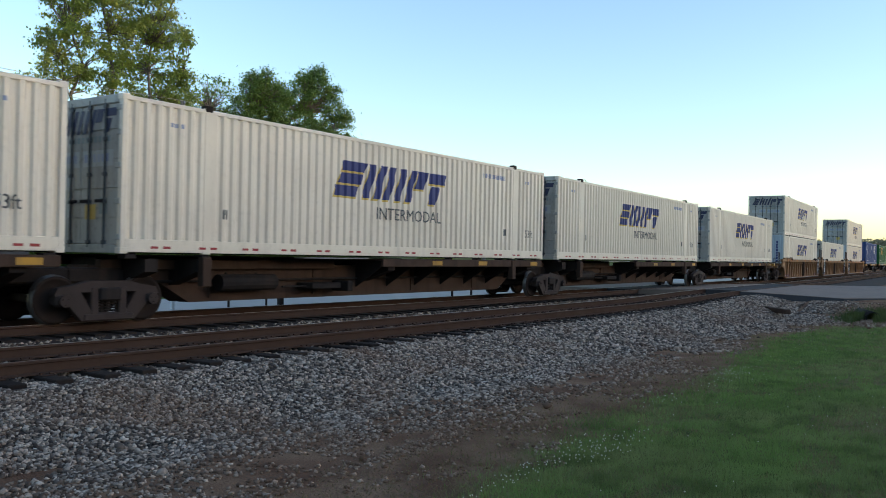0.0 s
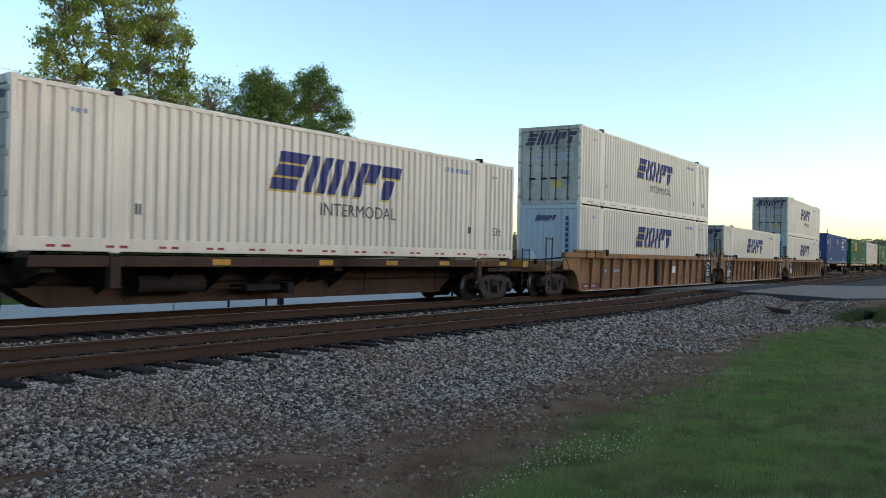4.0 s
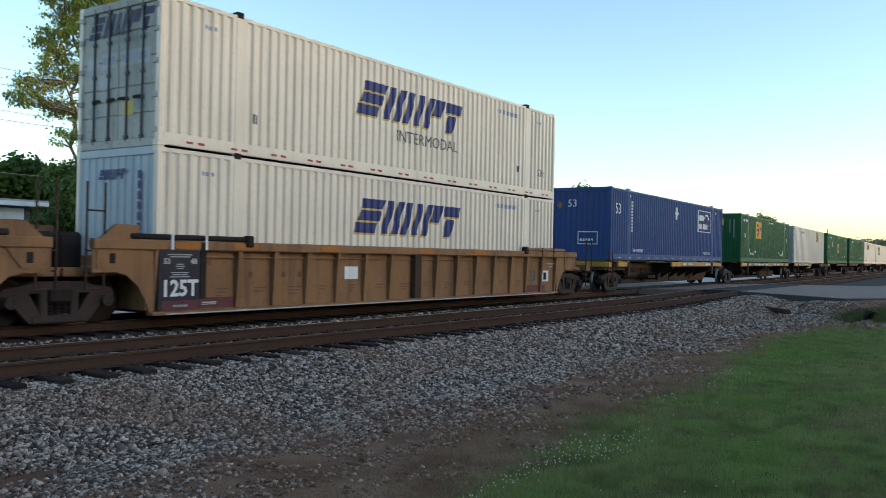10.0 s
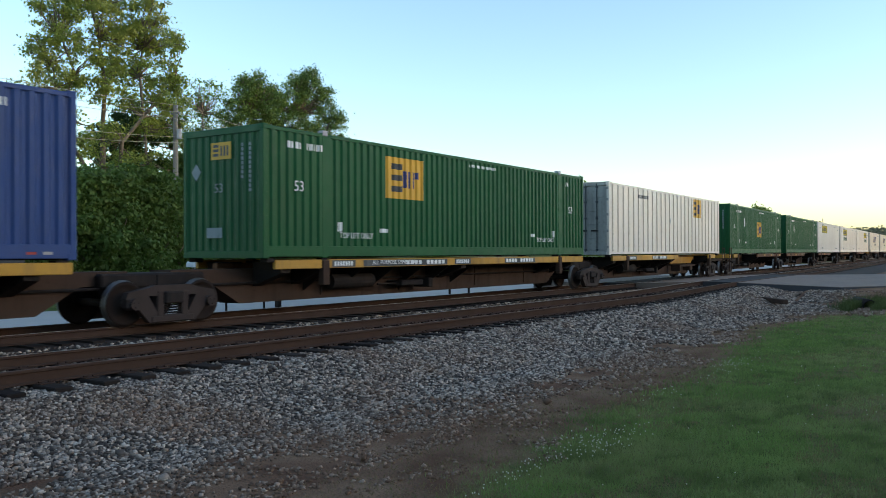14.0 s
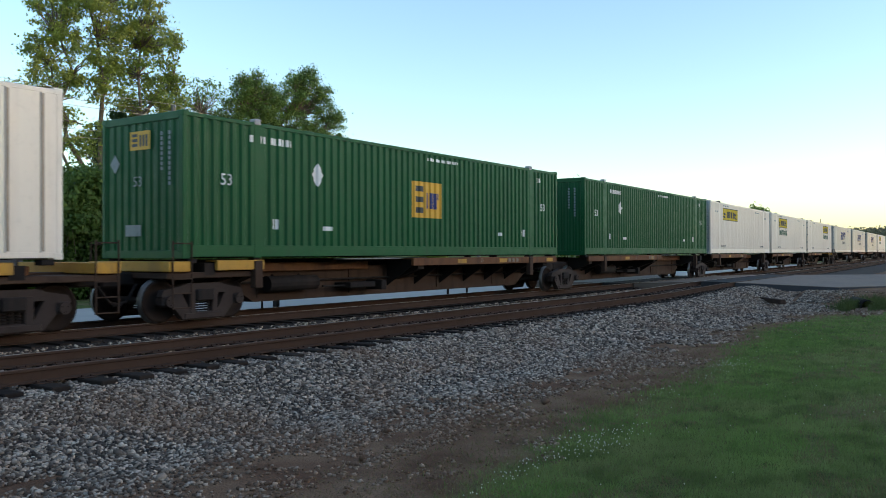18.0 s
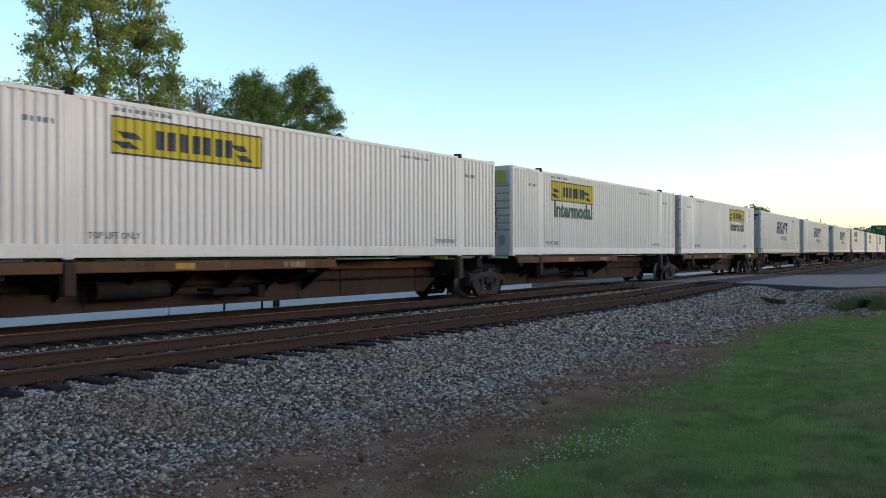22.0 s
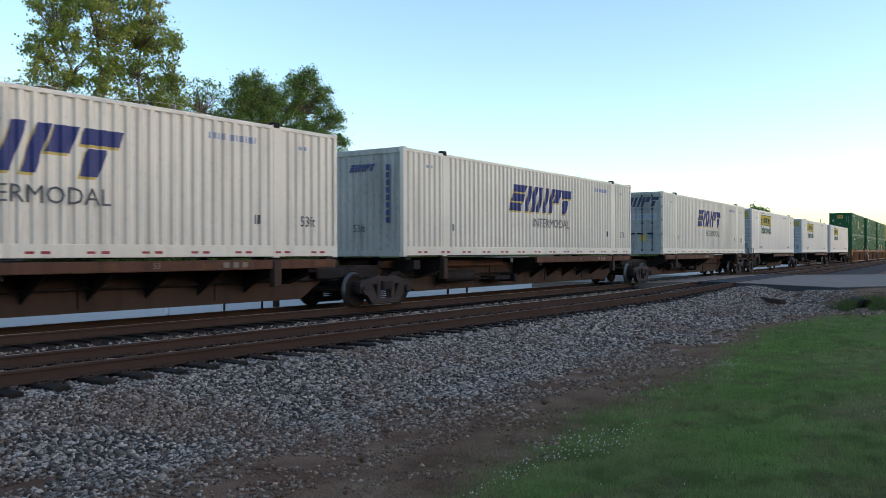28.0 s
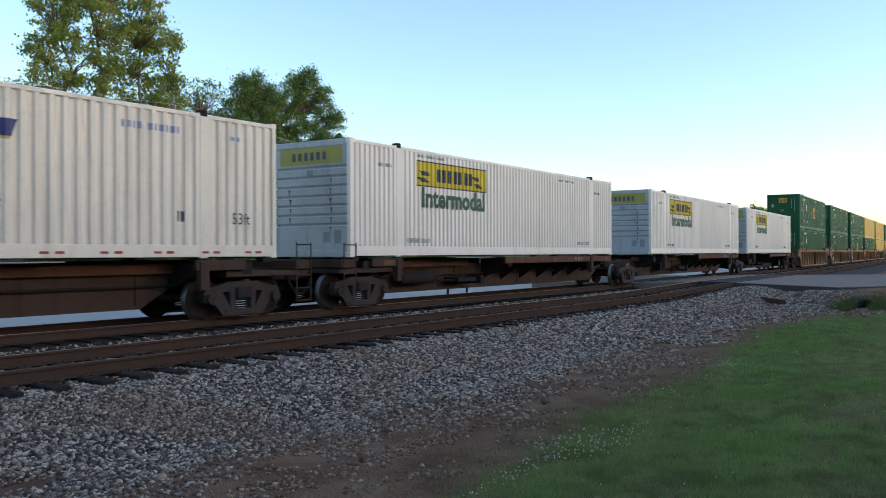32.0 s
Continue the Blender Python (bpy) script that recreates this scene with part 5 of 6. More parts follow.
            for side in (-1, 1):
                lad = Shape()
                for dx in (0.04, 0.5):
                    lad.tube((x - sgn * dx, side * (FACE + 0.1), 0.28), (x - sgn * dx, side * (FACE + 0.1), 2.0), 0.022, n=6)
                for z in (0.30, 0.56, 0.82, 1.95):
                    lad.tube((x - sgn * 0.04, side * (FACE + 0.1), z), (x - sgn * 0.5, side * (FACE + 0.1), z), 0.016, n=6)
                part("ladder", lad, RUST, car, "rusty grab-rail ladder")
            part("brake_step", Shape().box(*sorted((x - sgn * 0.05, x - sgn * 0.6)), -FACE + 0.1, -0.3, 1.24, 1.27, 0.006).box(*sorted((x - sgn * 0.3, x - sgn * 0.36)), -0.9, -0.8, 1.06, 1.24), RUST, car, "small grating step")
            pipe = Shape()
            for a, b in (((0.4, 0.92, 0.5), (1.2, 0.9, 0.62)), ((1.2, 0.9, 0.62), (1.9, 1.0, 0.8)), ((0.6, 0.7, 0.95), (2.4, 0.7, 1.05))):
                pipe.tube((x - sgn * a[0], -a[1] - 0.3, a[2] + 0.3), (x - sgn * b[0], -b[1] - 0.3, b[2] + 0.3), 0.03, n=6)
            part("brake_pipe", pipe, DARK, car)
            part("gusset_bracket", fix_normals(Shape().prism([(x - sgn * 1.5, 1.36), (x - sgn * 2.3, 1.36), (x - sgn * 2.3, 0.9), (x - sgn * 1.9, 0.9)], 1, -yo + 0.02, -yo + 0.06).mesh("gusset_bracket")), TAN, car)
            truck(car, x - sgn * 1.36)
        else:
            part("articulation", Shape().box(*sorted((sgn * 8.25, x + sgn * 0.02)), -0.5, 0.5, 0.62, 0.86, 0.04), DARK, car)
            part("joint_housing", Shape().box(*sorted((x - sgn * 0.02, x - sgn * 0.5)), -0.9, 0.9, 0.86, 1.62, 0.06), DARK, car, "dark grimy joint housing")
            for side in (-1, 1):
                part("end_bracket", fix_normals(Shape().prism([(sgn * 8.5, 1.52), (sgn * 8.5, 1.78), (sgn * 8.95, 1.78), (x - sgn * 0.42, 1.45), (x - sgn * 0.42, 1.0), (sgn * 8.9, 1.0)], 1, *sorted((side * (yo - 0.14), side * (yo - 0.02)))).mesh("end_bracket")), TAN, car)
                part("bracket_slot", Shape().box(*sorted((sgn * 8.98, sgn * 9.1)), *sorted((side * (yo - 0.03), side * (yo - 0.014))), 1.08, 1.26, 0.01), DARK, car)
            lad = Shape()
            for dx in (0.25, 0.6):
                lad.tube((x - sgn * dx, -FACE - 0.08, 0.62), (x - sgn * dx, -FACE - 0.08, 2.5), 0.022, n=6)
            for z in (0.64, 0.95, 1.3, 2.0):
                lad.tube((x - sgn * 0.25, -FACE - 0.08, z), (x - sgn * 0.6, -FACE - 0.08, z), 0.016, n=6)
            part("ladder", lad, RUST, car, "rusty grab-rail ladder")
            if sgn > 0:
                truck(car, x)
    return car


# ---- the train, from its leading end ----
SWIFT_L = "dirty white corrugated container with navy mark, on a skeleton car"
boxes = {
    "mark_door": swift_box(label=SWIFT_L),
    "mark_plain": swift_box("plain", False, WHITE, SKYLIT_END, "white corrugated container, end tinted blue as in skylit shade, low in a well car", True),
    "mark_word_plain": swift_box("plain", True, WHITE, GREYWHITE, "cream-white corrugated container, plain end greyed as in shade, on a skeleton car"),
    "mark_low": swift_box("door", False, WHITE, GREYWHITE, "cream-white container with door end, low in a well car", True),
    "banner": hunt_box(word=False, label="off-white container with yellow banner, on a skeleton car"),
    "banner_word": hunt_box(label="white ribbed container with yellow banner and green word"),
    "banner_rear": hunt_box("door", 1.62, label="white container with yellow banner towards its rear"),
    "blue": blue_box("blue corrugated container with white-outlined navy panel"),
    "green_panel": green_box(-2.95, 2.05, label="green corrugated container with orange-yellow panel", number_x=-7.3, words=True),
    "green_both": green_box(0.19, 1.54, -4.2, "green container with orange-yellow panel and white placard"),
    "green_placard": green_box(None, 1.5, -4.4, "green container with one white diamond placard", number_x=-5.6),
    "posted": posted_box("white container with grey upright ribs and orange panel"),
}
# far boxes whose colour carries a yellowish reflection
glow_box, _ = container(GLOWBOX, GLOWBOX, label="corrugated container coloured like its yellowish reflection, in a well car", group="yellow containers")
boxes["yellow"] = glow_box

# place of each unit's middle along the line at the start, car kind, containers from the bottom up
TRAIN = [
    (-17.3, "spine", ("mark_door",)),
    (-0.07, "spine", ("mark_door",)),
    (17.05, "spine", ("mark_door",)),
    (34.21, "spine", ("mark_door",)),
    (52.54, "spine_end", ("mark_door",)),
    (73.54, "well_first", ("mark_plain", "mark_door")),
    (92.92, "well", ("mark_low",)),
    (112.45, "well_last", ("mark_plain", "mark_door")),
    (133.53, "spine_first", ("blue",)),
    (153.91, "spine", ("green_panel",)),
    (172.44, "spine_end", ("posted",)),
    (190.99, "spine_first", ("green_both",)),
    (209.39, "spine", ("green_placard",)),
    (226.28, "spine", ("banner",)),
    (243.48, "spine", ("banner_word",)),
    (260.60, "spine_end", ("banner_rear",)),
    (279.32, "spine_first", ("mark_door",)),
    (297.99, "spine", ("mark_word_plain",)),
    (318.19, "spine_end", ("mark_door",)),
    (336.71, "spine_first", ("banner_word",)),
    (357.39, "spine", ("banner_word",)),
    (376.09, "spine_end", ("banner_word",)),
    (396.82, "well_first", ("green_placard", "green_both")),
    (416.95, "well", ("green_placard", "green_placard")),
    (436.10, "well_last", ("green_both", "green_placard")),
    (454.76, "well_first", ("green_placard", "yellow")),
    (474.10, "well", ("yellow", "yellow")),
    (493.50, "well_last", ("yellow", "green_placard")),
]
# truck under each joint, metres behind its unit's middle; which half of the near side carries the sill
JOINTS = {0: 9.05, 1: 9.05, 2: 9.09, 3: 9.19, 11: 9.08, 12: 7.87, 13: 7.97, 14: 8.01, 16: 10.15, 17: 9.96}
SILLS = {4: "both", 9: "both", 10: "front", 12: "front", 13: "front", 14: "front", 15: "front", 18: "front"}
MOVING, ROLLING = [], []


def build_train():
    used = set()
    for i, (s, kind, load) in enumerate(TRAIN):
        gap_f = (s - TRAIN[i - 1][0]) / 2 if i else 8.62
        gap_b = (TRAIN[i + 1][0] - s) / 2 if i + 1 < len(TRAIN) else 9.2
        first, last = kind.endswith("first"), kind.endswith("end") or kind.endswith("last")
        del WHEELS[:]
        if kind.startswith("spine"):
            car = spine_unit((8.35 if first else gap_f, first), (9.15 if last else gap_b, last), (RUST, RUST, YELLOW) if i < 8 else (YELLOW, YELLOW, YELLOW) if i < 11 else (OCHRE, OCHRE, YELLOW) if i < 16 else (REDRUST, REDRUST, RUST),
                             "rusty brown skeleton car with yellow sill ends", SILLS.get(i, "rear"), JOINTS.get(i), 2 * gap_f - JOINTS[i - 1] if i - 1 in JOINTS else None)
            base = SPINE_Z
        else:
            car = well_unit((11.0 if first else gap_f, first), (11.0 if last else gap_b, last), "mustard well car with stained plate sides",
                            "front" if first else "middle" if not last else "rear")
            base = WELL_Z
        MOVING.append((car, s, 0.0))
        ROLLING.extend((w, s + x) for w, x in WHEELS)
        for k, name in enumerate(load):
            src = boxes[name]
            if name in used:
                box = copy_thing(src, pose(0, 0, 0))
            else:
                box, _ = src, used.add(name)
            MOVING.append((box, s, base + k * BOX_H + (0.004 * k)))


build_train()


def at_line(s, z):
    x, y, th = line(s, TRAIN_Y)
    return pose(x, y, z, 0, 0, math.degrees(th))


# ---- things beyond the tracks ----
def limb(sh, a, b, r0, r1, rnd, n=5, wob=0.1):
    """A bent tapered limb in short tubes; returns its joints."""
    a, b = Vector(a), Vector(b)
    pts = [a.lerp(b, i / n) + (Vector((rnd.uniform(-1, 1), rnd.uniform(-1, 1), rnd.uniform(-0.5, 0.5))) * wob * (b - a).length * (0 if i in (0,) else 1) * 0.5) for i in range(n + 1)]
    for i in range(n):
        sh.tube(pts[i], pts[i + 1], r0 + (r1 - r0) * i / n, r0 + (r1 - r0) * (i + 1) / n, n=7, caps=False)
    return pts


def leaves(centres, per, spread, size, seed):
    """Small pointed leaf quads gathered in clumps about the twig ends, facing out of their clump and upwards."""
    rng = np.random.default_rng(seed)
    c = np.repeat(np.array(centres, float), per, axis=0)
    n = len(c)
    sp = np.array(spread, float)
    if sp.ndim == 2:
        sp = np.repeat(sp, per, axis=0)
    off = rng.normal(0, 1, (n, 3))
    p = c + off * sp
    face = off * 0.6 + np.array((0, 0, 0.5)) + rng.normal(0, 0.7, (n, 3))
    face /= np.linalg.norm(face, axis=1)[:, None]
    u = np.cross(face, rng.normal(0, 1, (n, 3)))
    u /= np.linalg.norm(u, axis=1)[:, None]
    w = np.cross(face, u)
    sz = size * rng.uniform(0.6, 1.4, (n, 1))
    v = np.stack([p - u * sz, p + w * sz * 0.6, p + u * sz, p - w * sz * 0.6], 1).reshape(-1, 3)
    f = np.arange(4 * n).reshape(n, 4)
    me = bpy.data.meshes.new("crown")
    me.vertices.add(4 * n)
    me.vertices.foreach_set("co", v.ravel())
    me.loops.add(4 * n)
    me.loops.foreach_set("vertex_index", f.ravel())
    me.polygons.add(n)
    me.polygons.foreach_set("loop_start", np.arange(0, 4 * n, 4))
    me.update(calc_edges=True)
    return me


def tree(x, y, z0, stems, lobes, per, size, leafmat, label, seed, spread=0.55, twigs=34):
    """stems: (foot dx, top dx, top dy, top z, radius); lobes: (dx, dy, z, rx, ry, rz) that the crown fills."""
    rnd = random.Random(seed)
    t = tagged(new("tree"), label, "tree", "trees beyond the tracks")
    t.matrix_basis = pose(x, y, z0)
    wood, tips = Shape(), []
    tops = []
    for fx, tx, ty, tz, r in stems:
        tops += limb(wood, (fx, 0, 0), (tx, ty, tz), r, r * 0.25, rnd, 7, 0.08)[2:]
    counts, wide = [], []
    for k, (dx, dy, z, rx, ry, rz) in enumerate(lobes):
        n = per if isinstance(per, int) else per[k]
        for _ in range(int(0.9 * max(twigs, int(twigs * rx * rz / 1.9)))):
            while True:
                q = Vector((rnd.uniform(-1, 1), rnd.uniform(-1, 1), rnd.uniform(-1, 1)))
                if 0.3 < q.length < 1:
                    break
            stray = rnd.random() < 0.2
            if stray:
                q *= rnd.uniform(1.02, 1.32) / q.length
            tip = Vector((dx + q.x * rx, dy + q.y * ry, z + q.z * rz))
            root = min(tops, key=lambda p: (p - tip).length + 0.6 * max(0, p.z - tip.z))
            if rnd.random() < 0.5:
                limb(wood, root, tip, 0.05, 0.012, rnd, 3, 0.2)
            tips.append(tuple(tip))
            r = spread * (rnd.uniform(0.3, 0.6) if stray else rnd.uniform(0.6, 1.15))
            wide.append((r, r, r * 0.7))
            counts.append(max(6, int(n * 1.65 * (r / spread) ** 1.6)))
    part("trunk", wood, BARK, t, "pale branching trunk", True)
    part("crown", leaves(tips, counts, wide, size, seed), leafmat, t, "loose leafy crown")
    return t


def build_trees():
    g = -0.45
    # tall tree with pale forked stems
    tree(28.6, 44, g, [(-1.0, -2.4, 0, 14.0, 0.2), (-0.6, -0.4, 0.5, 16.0, 0.24), (-0.8, 2.6, 0, 14.0, 0.2), (-1.4, -3.2, 0.3, 12.4, 0.14), (-0.4, 4.2, 0, 12.6, 0.15)],
         [(-1.9, 0, 16.8, 1.9, 1.8, 1.3), (0.8, 0, 16.9, 2.1, 2.0, 1.3), (2.5, 0, 15.9, 1.4, 1.6, 1.0), (-3.3, 0, 14.9, 1.3, 1.5, 1.1), (-0.9, 0, 14.8, 2.3, 2.2, 1.3), (1.9, 0, 14.6, 2.3, 2.0, 1.2), (4.0, 0, 14.6, 1.2, 1.2, 0.8), (-3.7, 0, 13.1, 1.2, 1.4, 0.9), (-1.2, 0, 12.9, 2.1, 2.0, 1.1), (1.6, 0, 12.7, 2.2, 1.8, 1.2), (3.7, 0, 12.6, 1.4, 1.3, 0.9), (-3.3, 0, 11.4, 1.4, 1.0, 0.8), (-0.8, 0, 11.2, 1.4, 1.4, 0.8), (1.9, 0, 11.0, 1.5, 1.5, 0.8), (4.1, 0, 11.2, 1.2, 1.2, 0.8), (3.2, 0, 9.6, 1.3, 1.2, 0.8), (-0.3, 0, 8.6, 1.4, 1.0, 0.7), (1.3, 0, 7.2, 1.6, 1.2, 0.9), (-4.6, 0, 10.4, 1.3, 0.8, 0.5), (-5.2, 0, 9.5, 1.0, 0.8, 0.5), (-3.2, 0, 9.3, 1.3, 0.8, 0.7), (-2.2, 0, 7.6, 1.6, 0.8, 0.7)],
         (66, 58, 52, 60, 66, 58, 42, 58, 64, 58, 46, 52, 48, 50, 46, 44, 34, 44, 26, 22, 28, 30), 0.082, LEAF_TALL, "tall olive-green tree with pale forked stems", 11, 0.25, 34)
    # group of rounder trees
    tree(45.8, 46, g, [(0, 0.3, 0, 12.5, 0.3), (0.6, 2.4, 0, 10.0, 0.18)], [(1.0, 0, 14.6, 0.9, 1.2, 0.8), (-0.4, 0, 14.0, 1.0, 1.3, 0.9), (-2.1, 0, 13.0, 1.1, 1.3, 0.9), (2.2, 0, 13.3, 1.1, 1.3, 0.9), (0.3, 0, 12.4, 1.7, 1.8, 1.0), (3.2, 0, 11.8, 1.1, 1.3, 0.9), (-2.4, 0, 11.3, 1.4, 1.6, 1.0), (0.6, 0, 10.6, 2.6, 2.2, 1.2), (3.6, 0, 10.0, 1.2, 1.3, 1.0), (-2.2, 0, 8.8, 2.0, 2.0, 1.4), (1.6, 0, 8.0, 3.2, 2.4, 1.6), (0, 0, 5.0, 4.4, 2.6, 2.0), (1.0, 0, 15.5, 0.5, 0.6, 0.5), (-0.3, 0, 14.9, 0.5, 0.6, 0.5), (2.6, 0, 14.3, 0.5, 0.7, 0.4), (3.9, 0, 12.6, 0.6, 0.7, 0.4)],
         (58, 62, 58, 60, 84, 60, 80, 92, 64, 92, 92, 92, 16, 14, 16, 18), 0.078, LEAF_MID, "full green broad-leaved tree", 12, 0.27, 34)
    tree(39.8, 45, g, [(0, -0.3, 0, 11.5, 0.26)], [(0.9, 0, 13.2, 0.8, 1.0, 0.7), (-0.4, 0, 12.8, 0.6, 0.9, 0.7), (2.0, 0, 12.3, 0.8, 1.2, 0.8), (0.6, 0, 11.7, 1.3, 1.4, 0.8), (-1.3, 0, 11.4, 1.0, 1.2, 0.8), (1.6, 0, 10.4, 1.6, 1.6, 1.0), (-1.2, 0, 9.8, 1.7, 1.8, 1.1), (0.6, 0, 7.8, 2.8, 2.2, 1.6), (0, 0, 4.8, 3.6, 2.4, 1.8), (0.9, 0, 14.0, 0.4, 0.5, 0.4), (-0.5, 0, 13.6, 0.4, 0.5, 0.4), (2.2, 0, 13.2, 0.4, 0.5, 0.4)],
         (52, 50, 60, 72, 54, 90, 86, 90, 90, 14, 14, 14), 0.078, LEAF_MID, "upright green broad-leaved tree", 13, 0.27, 32)
    tree(36.2, 46, g, [(0, 0.2, 0, 11, 0.2), (-0.4, -1.6, 0, 10, 0.14)], [(1.4, 0, 12.6, 0.6, 0.9, 0.7), (0.1, 0, 12.4, 0.5, 0.8, 0.8), (-1.7, 0, 11.6, 0.7, 0.9, 0.8), (1.2, 0, 11.0, 1.0, 1.2, 0.9), (-0.4, 0, 10.4, 1.2, 1.4, 0.9), (-2.2, 0, 9.6, 1.4, 1.4, 1.0), (0.6, 0, 8.6, 2.2, 1.8, 1.3), (-1.6, 0, 7.0, 2.2, 1.6, 1.4), (0, 0, 4.6, 3.6, 2.4, 2.0)],
         (16, 14, 16, 26, 40, 54, 80, 88, 80), 0.078, LEAF_MID, "thin-topped green tree behind the pole", 14, 0.27, 30)
    tree(32.6, 47.5, g, [(0, 0.2, 0, 9, 0.2), (0.2, -1.6, 0, 8, 0.14)], [(-0.2, 0, 10.4, 0.9, 1.2, 0.7), (1.6, 0, 9.9, 0.9, 1.2, 0.7), (-1.6, 0, 9.4, 1.0, 1.2, 0.8), (0.6, 0, 8.9, 1.7, 1.5, 0.9), (-1.6, 0, 8.0, 1.5, 1.4, 1.1), (1.2, 0, 7.2, 2.2, 1.6, 1.2), (-1.2, 0, 5.6, 2.2, 1.6, 1.4), (0.8, 0, 4.0, 2.6, 2.0, 1.6)],
         (50, 50, 46, 84, 70, 96, 90, 90), 0.1, LEAF_DEEP, "dense dark green tree behind the pole", 19, 0.27, 30)
    # dark trees beyond the house
    tree(28.5, 55, g, [(0, 0, 0, 5, 0.2)], [(0, 0, 5.4, 3.0, 2.4, 1.8), (2.4, 0, 4.2, 2.4, 2, 1.6), (-2.5, 0, 4.0, 2.6, 2, 1.8), (0, 0, 2.4, 5.0, 2, 1.8)], 60, 0.22, LEAF_BUSH, "dark green tree behind the house", 15, 0.5, 34)
    tree(49.6, 36.6, -0.4, [(0, 0, 0, 3.6, 0.14), (0.2, 0.8, 0.2, 3.2, 0.1)], [(0, 0, 4.2, 1.0, 1.0, 0.7), (-0.8, 0, 3.2, 1.1, 1.1, 0.8), (0.9, 0, 3.0, 1.1, 1.1, 0.8), (0, 0, 1.8, 1.8, 1.4, 1.0), (-0.4, 0, 0.8, 2.0, 1.5, 0.7)], 60, 0.085, LEAF_TALL, "small bright green tree beside the street", 23, 0.25, 34)
    # trees along the line, far ahead
    tree(88, 44, -0.3, [(0, 0, 0, 6, 0.3)], [(0, 0, 7.6, 2.6, 2.4, 1.6), (-3.4, 0, 6.2, 2.6, 2.2, 1.8), (3.6, 0, 6.6, 2.8, 2.2, 1.8), (0, 0, 4.2, 6.0, 3, 2.4)], 60, 0.26, LEAF_MID, "spreading green tree beside the line", 16, 0.6, 36)
    tree(118, 46, -0.3, [(0, 0, 0, 6, 0.3)], [(-2.0, 0, 6.6, 2.6, 2.2, 1.6), (2.0, 0, 6.2, 3.2, 2.2, 1.5), (0, 0, 3.6, 5.0, 3, 2.4)], 50, 0.28, LEAF_MID, "low spreading tree beside the line", 17, 0.6, 34)
    tree(158, 43, -0.3, [(0, 0, 0, 8.5, 0.25)], [(0, 0, 9.0, 1.4, 1.4, 1.2), (-1.2, 0, 8.4, 1.0, 1, 0.8), (1.4, 0, 8.6, 1.0, 1, 0.9)], 18, 0.24, LEAF_MID, "thin sparse tree against the sky", 18, 0.4, 16)


def bush(x, y, w, h, seed):
    rnd = random.Random(seed)
    b = tagged(new("bush"), "dense feathery deep green bush", "bush", "bushes beyond the street")
    b.matrix_basis = pose(x, y, -0.42)
    wood, tips = Shape(), []
    for i in range(190):
        a, r, z = rnd.uniform(0, 2 * math.pi), math.sqrt(rnd.random()), rnd.random() ** 0.8
        k = (1 - 0.6 * z ** 2.2) * (0.72 + 0.28 * math.sin(3 * a + seed + 4 * z))
        tip = (w * r * k * math.cos(a), w * 0.8 * r * k * math.sin(a), h * z)
        if i % 4 == 0:
            limb(wood, (tip[0] * 0.2, tip[1] * 0.2, 0), tip, 0.05, 0.01, rnd, 3, 0.1)
        tips.append(tip)
    part("branching", wood, BARK, b)
    part("foliage", leaves(tips, 80, (0.26, 0.26, 0.22), 0.095, seed), LEAF_BUSH, b, "feathery green foliage")


POSTS = ((15.0, 0.05, PALEMARK, "short white"), (17.0, 0.03, DARK, "thin dark"), (18.5, 0.03, DARK, "thin dark"), (19.1, 0.08, DARK, "thick dark"), (28.6, 0.04, DARK, "thin dark"), (30.0, 0.04, DARK, "thin dark"))


